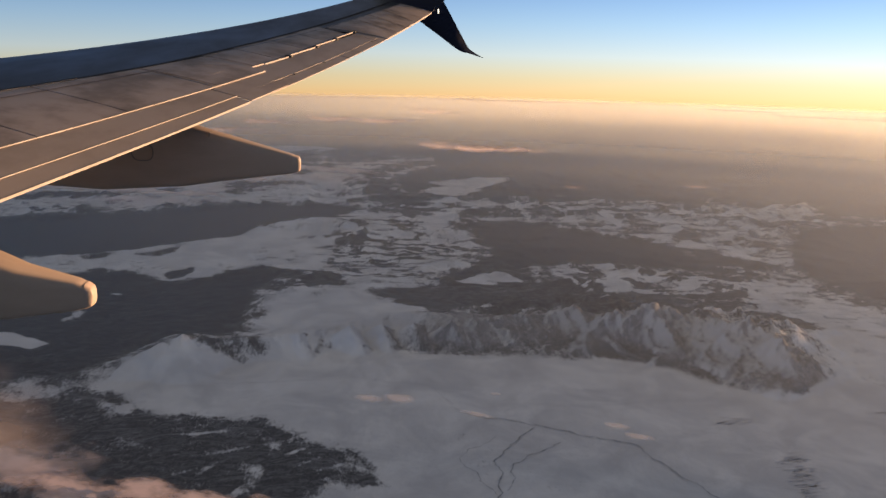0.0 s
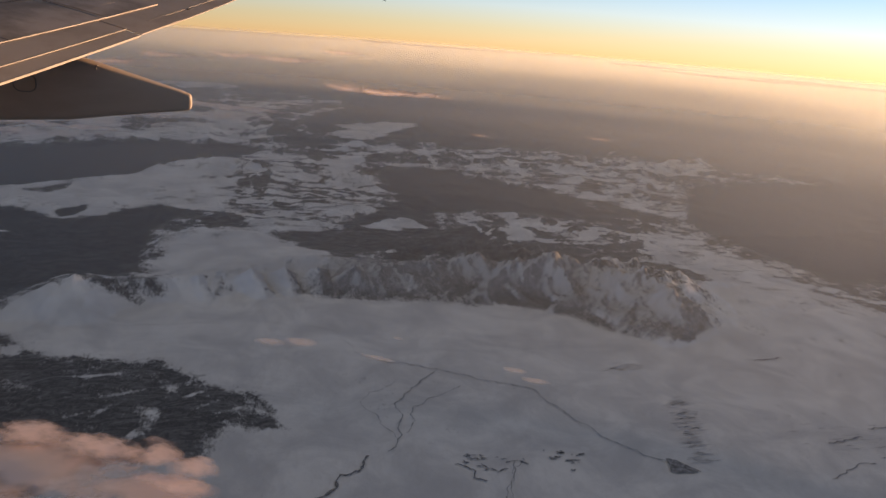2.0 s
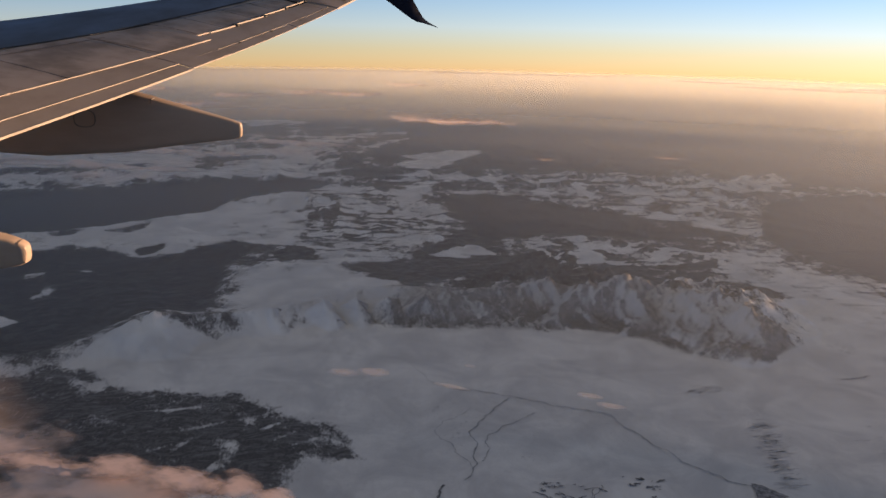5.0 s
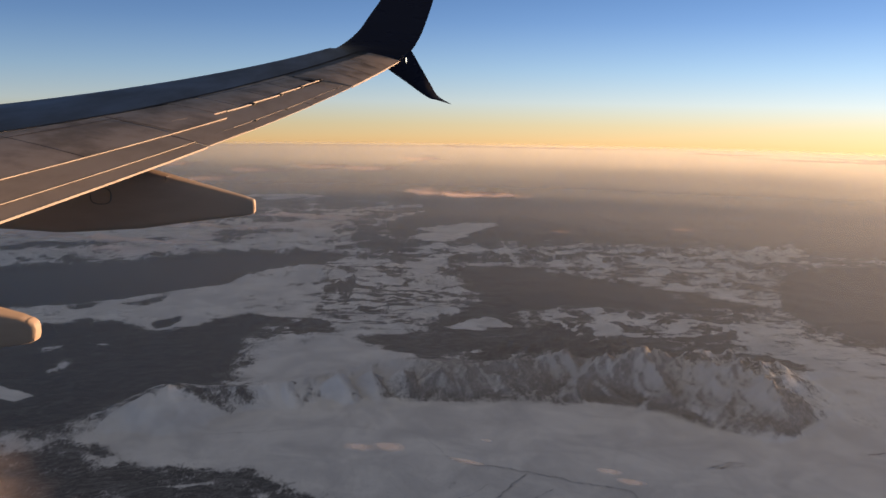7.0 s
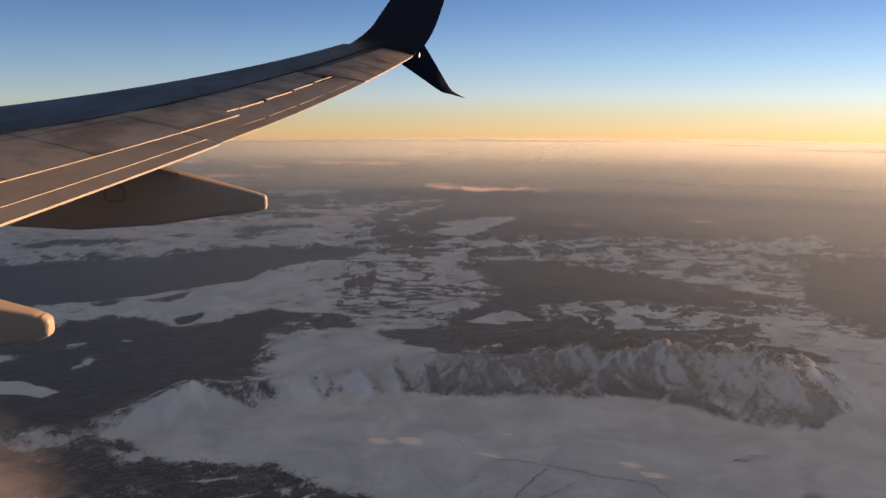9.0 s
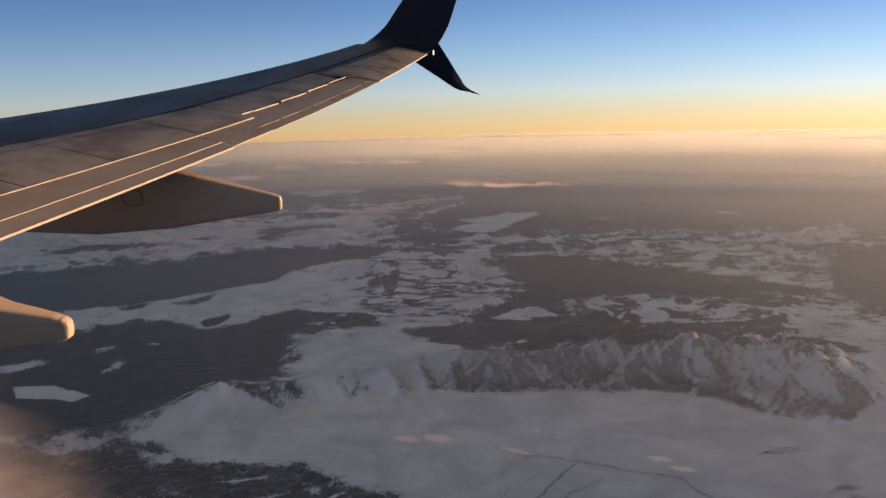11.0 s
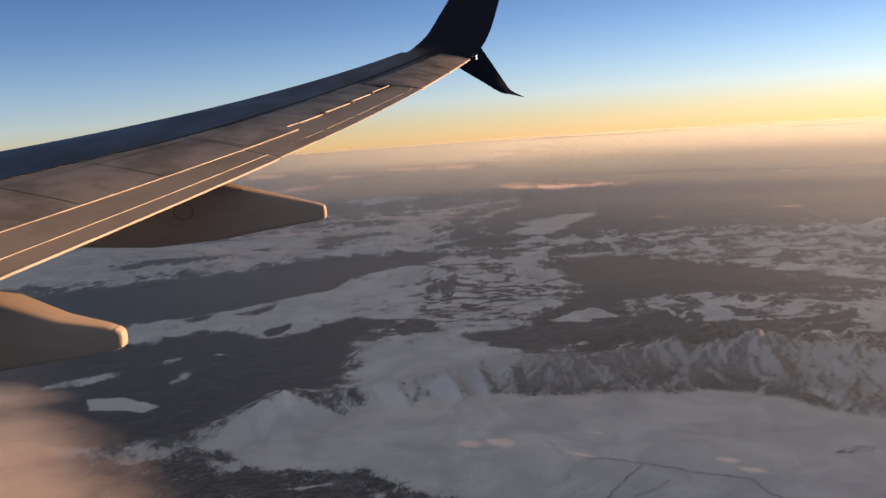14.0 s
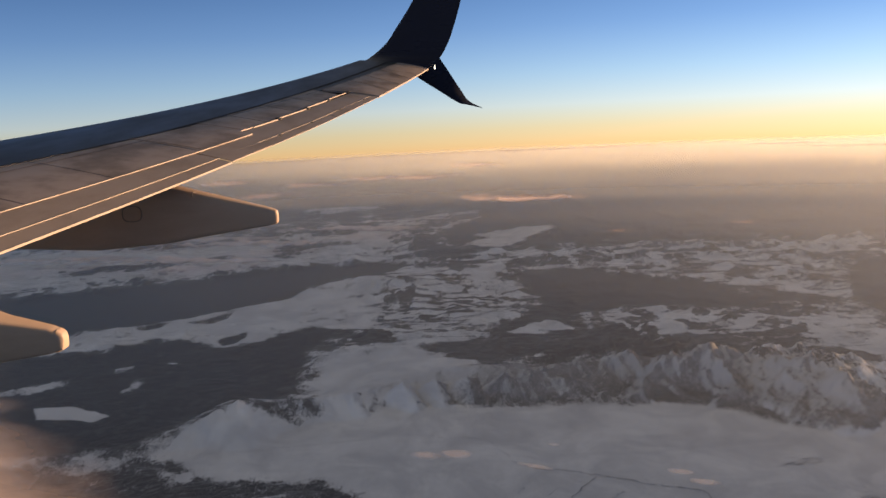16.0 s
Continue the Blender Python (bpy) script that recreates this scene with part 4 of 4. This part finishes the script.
def shell_bm(y0, y1, u_end, ny=40):
    """The closed airfoil body from the nose back to u_end."""
    bm = bmesh.new()
    us = [0, 0.004, 0.012, 0.025, 0.045, 0.07, 0.11, 0.17, 0.25, 0.34, 0.44, 0.52]
    us = [u for u in us if u < u_end - 0.03] + [u_end]
    rings = []
    for i in range(ny + 1):
        y = y0 + (y1 - y0) * i / ny
        up = [bm.verts.new(skin(y, u)) for u in us]
        dn = [bm.verts.new(skin(y, u, thick(y, u))) for u in reversed(us[1:])]
        rings.append(up + dn)
    n = len(rings[0])
    for a, b in zip(rings[:-1], rings[1:]):
        for j in range(n):
            k = (j + 1) % n
            bm.faces.new((a[j], a[k], b[k], b[j]))
    bm.faces.new(rings[0])
    bm.faces.new(list(reversed(rings[-1])))
    return bm


def lower_bm(y0, y1, u0, u1, ny=30):
    """The closed rear body under the spoilers and flaps."""
    bm = bmesh.new()
    us = [u0, u0 + (u1 - u0) * 0.35, u0 + (u1 - u0) * 0.7, u1]
    rings = []
    for i in range(ny + 1):
        y = y0 + (y1 - y0) * i / ny
        up = [bm.verts.new(skin(y, u, 0.075 if u < u1 - 0.01 else 0.04)) for u in us]
        dn = [bm.verts.new(skin(y, u, max(0.095, thick(y, u)) if u < u1 - 0.01 else 0.05)) for u in reversed(us)]
        rings.append(up + dn)
    n = len(rings[0])
    for a, b in zip(rings[:-1], rings[1:]):
        for j in range(n):
            k = (j + 1) % n
            bm.faces.new((a[j], a[k], b[k], b[j]))
    bm.faces.new(rings[0])
    bm.faces.new(list(reversed(rings[-1])))
    return bm


def blade_bm(sections, thick_ratio=0.07):
    """A loft of thin airfoils between a leading and a trailing point."""
    bm = bmesh.new()
    rings = []
    sections = [(Vector(a), Vector(b)) for a, b in sections]
    for i, (a, b) in enumerate(sections):
        p, q = sections[max(0, i - 1)], sections[min(len(sections) - 1, i + 1)]
        span = ((q[0] + q[1]) - (p[0] + p[1]))
        ch = b - a
        nrm = ch.cross(span)
        nrm = nrm.normalized() if nrm.length > 1e-9 else Vector((0, 1, 0))
        t = ch.length * thick_ratio
        ring = []
        for u, s in ((0, 0), (0.03, 0.5), (0.12, 0.9), (0.35, 1), (0.7, 0.6), (1, 0.06), (1, -0.06), (0.7, -0.6), (0.35, -1), (0.12, -0.9), (0.03, -0.5)):
            ring.append(bm.verts.new(a + ch * u + nrm * (t * 0.5 * s)))
        rings.append(ring)
    n = len(rings[0])
    for a, b in zip(rings[:-1], rings[1:]):
        for j in range(n):
            k = (j + 1) % n
            bm.faces.new((a[j], a[k], b[k], b[j]))
    bm.faces.new(rings[0])
    bm.faces.new(list(reversed(rings[-1])))
    return bm


def curve_sections(keys, steps):
    """Smooth in-between sections through a few key sections."""
    out = []
    keys = [(Vector(a), Vector(b)) for a, b in keys]
    for i in range(len(keys) - 1):
        k = [keys[max(0, i - 1)], keys[i], keys[i + 1], keys[min(len(keys) - 1, i + 2)]]
        for s in range(steps):
            t = s / steps
            pair = []
            for e in (0, 1):
                p0, p1, p2, p3 = (kk[e] for kk in k)
                pair.append(0.5 * (2 * p1 + (p2 - p0) * t + (2 * p0 - 5 * p1 + 4 * p2 - p3) * t * t + (3 * p1 - p0 - 3 * p2 + p3) * t ** 3))
            out.append(tuple(pair))
    out.append(keys[-1])
    return out


def fairing_bm(y, stations, corner=0.35):
    """A flap track fairing: rounded box sections. stations: x, top, bottom, half width."""
    bm = bmesh.new()
    rings = []
    ex, ey, ez, out = -0.09, -0.01, 0.01, 1.1          # the fairing hangs a little farther out on the span
    y = ey + (y - ey) * out
    for x, top, bot, w in stations:
        x, top, bot, w = ex + (x - ex) * out, ez + (top - ez) * out, ez + (bot - ez) * out, w * out
        top += 0.06 if x < -2.6 else 0.0
        ring = []
        h, m = (top - bot) / 2, (top + bot) / 2
        for i in range(28):
            a = 2 * math.pi * i / 28
            c, s = math.cos(a), math.sin(a)
            k = 0.28 if s < 0 else 0.42
            ring.append(bm.verts.new((x, y + w * math.copysign(abs(c) ** k, c), m + h * math.copysign(abs(s) ** k, s))))
        rings.append(ring)
    n = 28
    for a, b in zip(rings[:-1], rings[1:]):
        for j in range(n):
            k = (j + 1) % n
            bm.faces.new((a[j], a[k], b[k], b[j]))
    bm.faces.new(rings[0])
    bm.faces.new(list(reversed(rings[-1])))
    return bm


def ring_bm(centre, rx, rz, thickness=0.006, n=32):
    """A thin oval seam lying in an upright plane that faces the cabin."""
    bm = bmesh.new()
    c = Vector(centre)
    prev = first = None
    for i in range(n):
        a = 2 * math.pi * i / n
        k = 0.72
        d = Vector((math.copysign(abs(math.cos(a)) ** k, math.cos(a)), 0, math.copysign(abs(math.sin(a)) ** k, math.sin(a))))
        o = [bm.verts.new(c + Vector((d.x * (rx + e), f, d.z * (rz + e)))) for e, f in ((0, -0.003), (thickness, -0.003), (thickness, 0.01), (0, 0.01))]
        if prev:
            for j in range(4):
                bm.faces.new((prev[j], prev[(j + 1) % 4], o[(j + 1) % 4], o[j]))
        else:
            first = o
        prev = o
    for j in range(4):
        bm.faces.new((prev[j], prev[(j + 1) % 4], first[(j + 1) % 4], first[j]))
    return bm


def line_bm(points, width, height):
    """A strip along points of the skin: a raised bar, or with no height a flat line of sealant."""
    bm = bmesh.new()
    prev = None
    for i, p in enumerate(points):
        a, b = points[max(0, i - 1)], points[min(len(points) - 1, i + 1)]
        d = (b - a).normalized()
        o = d.cross(Vector((0, 0, 1))).normalized() * (width / 2)
        up = Vector((0, 0, height))
        cur = [bm.verts.new(p - o), bm.verts.new(p + o)]
        if height:
            cur += [bm.verts.new(p + o + up), bm.verts.new(p - o + up)]
        if prev:
            for j in range(4 if height else 1):
                k = (j + 1) % len(cur)
                bm.faces.new((prev[j], prev[k], cur[k], cur[j]))
        elif height:
            bm.faces.new(cur)
        prev = cur
    if height:
        bm.faces.new(list(reversed(prev)))
    return bm


def build_wing():
    wing = new("aircraft_wing")
    eye, size = Vector((-0.09, -0.01, 0.01)), 1.1
    wing.location = (-5.5, 1.6, -0.9)
    tagged(wing, "grey swept airliner wing with navy split winglet at dusk", "wing")
    box_end = 0.60

    part("wing_box", shell_bm(1.6, 15.6, box_end), WING_DIM_GREY, wing, "smooth slate-grey wing skin, darkened for dim skylight")
    part("rear_body", lower_bm(1.6, 15.55, box_end + 0.002, 0.90), SEAL, wing, "dark cove behind the wing box")
    # front line of the panels
    part("seam", line_bm([skin(y, box_end - 0.002 - max(0, y - 9) * 0.02, -0.004) for y in np.linspace(1.7, 15.5, 60)], 0.045, 0), SEAL, wing)
    part("seam", line_bm([skin(y, 0.16, -0.004) for y in np.linspace(1.7, 15.3, 60)], 0.012, 0), SEAM, wing)

    # spoilers over the flaps
    for a, b in ((2.0, 3.5), (3.52, 5.01), (5.03, 6.20), (6.22, 7.19), (7.21, 8.5)):
        sp = part("spoiler", panel_bm(a, b, 0.606, 0.873, 0.014, 0.0, 8, 6, 1.25), PANEL_GREY, wing, "weathered grey spoiler panel")
        part("trailing_lip", panel_bm(a + 0.01, b - 0.01, 0.8725, 0.8745, 0.006, 0.0, 8, 1, 1.25), BARE, sp, "bare metal edge")
    part("fixed_panel", panel_bm(8.515, 9.6, 0.606, 0.873, 0.014, 0.0, 6, 5, 1.25), PANEL_GREY, wing)
    for a, b in ((9.62, 10.25), (10.29, 11.1), (11.14, 11.85), (11.89, 12.6)):
        sp = part("spoiler", panel_bm(a, b, 0.60 - (a - 9) * 0.02, 0.815 - (a - 9.6) * 0.016, 0.014, 0.0, 6, 5, 1.25), PANEL_GREY, wing, "small outboard spoiler panel")
        part("trailing_lip", panel_bm(a + 0.01, b - 0.01, 0.815 - (a - 9.6) * 0.016, 0.820 - (a - 9.6) * 0.016, 0.014, 0.002, 6, 1, 1.25), BARE, sp, "bare metal edge")
        part("hinge_fitting", panel_bm(b - 0.025, b + 0.04, 0.805 - (a - 9.6) * 0.016, 0.828 - (a - 9.6) * 0.016, 0.04, 0.006, 1, 1), SEAL, sp, "dark hinge fitting")
    # flaps, each a little lower than the panel before it
    fl = part("flap", panel_bm(1.8, 8.1, 0.868, 0.953, 0.05, -0.010, 24, 3, 1.0), FLAP_GREY, wing, "main flap of plain grey skin")
    part("trailing_lip", panel_bm(1.82, 8.06, 0.9525, 0.9545, 0.006, -0.0095, 24, 1, 1.0), BARE, fl, "bare metal edge")
    fl2 = part("flap", panel_bm(1.8, 8.03, 0.950, 0.996, 0.02, -0.018, 24, 3, 1.0), FLAP_GREY, wing, "aft flap of plain grey skin")
    part("trailing_lip", panel_bm(1.82, 8.0, 0.9955, 0.998, 0.007, -0.017, 24, 1, 1.0), BARE, fl2, "bare metal edge")
    # aileron and its tab
    part("rear_panel", panel_bm(8.14, 9.0, 0.868, 0.998, 0.010, -0.012, 5, 4, 1.0), FLAP_GREY, wing)
    ai = part("aileron", panel_bm(9.02, 12.78, 0.80, 0.945, 0.03, -0.012, 18, 4, 0.9), FLAP_GREY, wing, "long grey aileron")
    part("tab", panel_bm(8.5, 10.9, 0.950, 0.999, 0.008, -0.017, 12, 2, 0.9), FLAP_GREY, ai)
    part("rear_edge", panel_bm(10.92, 12.72, 0.947, 0.999, 0.008, -0.014, 8, 2, 0.9), FLAP_GREY, ai)
    part("trailing_lip", panel_bm(8.5, 10.88, 0.945, 0.9475, 0.004, -0.0115, 12, 1, 0.9), BARE, ai, "bare metal edge")
    for y0 in (9.4, 10.3, 11.3, 12.2):
        part("hinge_fitting", panel_bm(y0, y0 + 0.045, 0.949, 0.957, 0.02, -0.009, 1, 1), SEAL, ai, "dark hinge fitting")
    part("fixed_tip_panel", panel_bm(12.62, 15.6, 0.585, 0.999, 0.03, 0.0, 14, 8, 0.0), PANEL_GREY, wing)
    part("trailing_lip", panel_bm(12.64, 15.58, 0.997, 1.003, 0.014, 0.0, 14, 1, 0.0), BARE, wing, "bare metal edge")
    # joints between panels
    for y0, u0, u1 in ((13.6, 0.59, 0.98), (14.15, 0.59, 0.98), (14.75, 0.6, 0.98), (12.61, 0.60, 0.99), (8.51, 0.61, 0.87), (9.61, 0.6, 0.81)):
        part("seam", line_bm([skin(y0 - 1.0 * (u - u0), u, -0.004) for u in np.linspace(u0, u1, 8)], 0.02, 0), SEAL, wing)
    # hinge strip ahead of the spoilers, a bonding cover and rub marks
    part("hinge_strip", line_bm([skin(y, 0.655, -0.004) for y in np.linspace(5.2, 8.6, 24)], 0.014, 0), SEAL, wing)
    part("access_panel", panel_bm(8.9, 9.25, 0.66, 0.71, 0.01, 0.0002, 2, 2), PANEL_GREY, wing)
    part("access_panel", panel_bm(8.65, 8.95, 0.75, 0.79, 0.01, 0.0002, 2, 2), PANEL_GREY, wing)
    for y0 in (6.9, 9.6, 12.3):
        part("stall_strip", line_bm([skin(y, 0.03, -0.002) for y in np.linspace(y0, y0 + 0.45, 5)], 0.05, 0.006), SEAL, wing)

    # flap track fairings
    f2 = part("flap_fairing", fairing_bm(6.9, [(-4.4, -0.60, -0.78, 0.06), (-3.9, -0.56, -0.88, 0.14), (-3.15, -0.54, -1.00, 0.19), (-2.5, -0.52, -1.045, 0.20),
                                               (-1.9, -0.535, -1.015, 0.175), (-1.6, -0.62, -0.975, 0.14), (-1.3, -0.705, -0.94, 0.095), (-1.09, -0.765, -0.918, 0.058),
                                               (-1.045, -0.782, -0.91, 0.045), (-1.03, -0.80, -0.895, 0.03)]), FAIRING_GREY, wing, "beige-grey canoe fairing under the flap")
    part("access_cover", ring_bm((-2.39, 7.378, -0.82), 0.083, 0.068), SEAM, f2, "round access cover outline")
    part("seam", line_bm([Vector((-1.85, 7.42 + 0.033 * i, -0.694 + 0.034 * min(1, i))) for i in range(0, 7)], 0.012, 0.004), BARE, f2)
    part("tail_cap", fairing_bm(6.9, [(-1.046, -0.779, -0.911, 0.047), (-1.026, -0.79, -0.903, 0.04), (-1.018, -0.81, -0.885, 0.03)]), FAIRING_GREY, f2, "rounded end cap")
    f1 = part("flap_fairing", fairing_bm(4.35, [(-4.65, -0.92, -1.06, 0.07), (-4.05, -0.89, -1.18, 0.17), (-3.25, -0.87, -1.285, 0.20), (-2.65, -0.92, -1.305, 0.19),
                                                (-2.43, -0.962, -1.295, 0.175), (-2.14, -1.035, -1.272, 0.12), (-1.89, -1.10, -1.248, 0.068),
                                                (-1.84, -1.12, -1.24, 0.052), (-1.82, -1.138, -1.225, 0.038)]), FAIRING_GREY, wing, "beige-grey canoe fairing under the flap")
    part("tail_cap", fairing_bm(4.35, [(-1.842, -1.116, -1.242, 0.054), (-1.816, -1.133, -1.23, 0.045), (-1.808, -1.15, -1.21, 0.035)]), FAIRING_GREY, f1, "rounded end cap")
    part("seam", line_bm([Vector((-2.703, 4.61 + 0.033 * i, -1.045 + 0.013 * min(1, i))) for i in range(0, 11)], 0.012, 0.004), BARE, f1)

    # winglet and the strake under it
    tip = [((-0.867, 15.58, 0.86), (0.483, 15.58, 0.742)), ((-0.62, 15.92, 0.99), (0.70, 15.9, 0.93)), ((-0.30, 16.10, 1.25), (0.87, 16.05, 1.19)),
           ((-0.08, 16.20, 1.55), (0.99, 16.17, 1.47)), ((0.23, 16.36, 2.01), (1.16, 16.36, 1.97)), ((0.85, 16.68, 3.05), (1.48, 16.68, 3.08))]
    part("winglet", blade_bm(curve_sections(tip, 6), 0.08), NAVY, wing, "tall navy blended winglet")
    low = [((0.20, 15.66, 0.66), (0.70, 15.72, 0.93)), ((0.27, 15.7, 0.59), (0.73, 15.74, 0.88)), ((0.65, 15.9, 0.34), (0.90, 15.9, 0.62)),
           ((1.02, 16.1, 0.10), (1.10, 16.1, 0.31)), ((1.22, 16.20, 0.045), (1.24, 16.21, 0.12)), ((1.50, 16.35, -0.03), (1.51, 16.35, -0.028))]
    part("strake", blade_bm(curve_sections(low, 6), 0.06), NAVY, wing, "navy lower strake with a hooked tip")
    bm = bmesh.new()
    bmesh.ops.create_uvsphere(bm, u_segments=14, v_segments=8, radius=1.0)
    bmesh.ops.scale(bm, vec=(0.011, 0.010, 0.045), verts=bm.verts)
    bmesh.ops.translate(bm, vec=(0.60, 15.60, 0.755), verts=bm.verts)
    part("tail_light", bm, LENS, wing, "small white light at the wing tip")
    wing.location = eye + (wing.location - eye) * size
    wing.scale = (size, size, size)


build_wing()
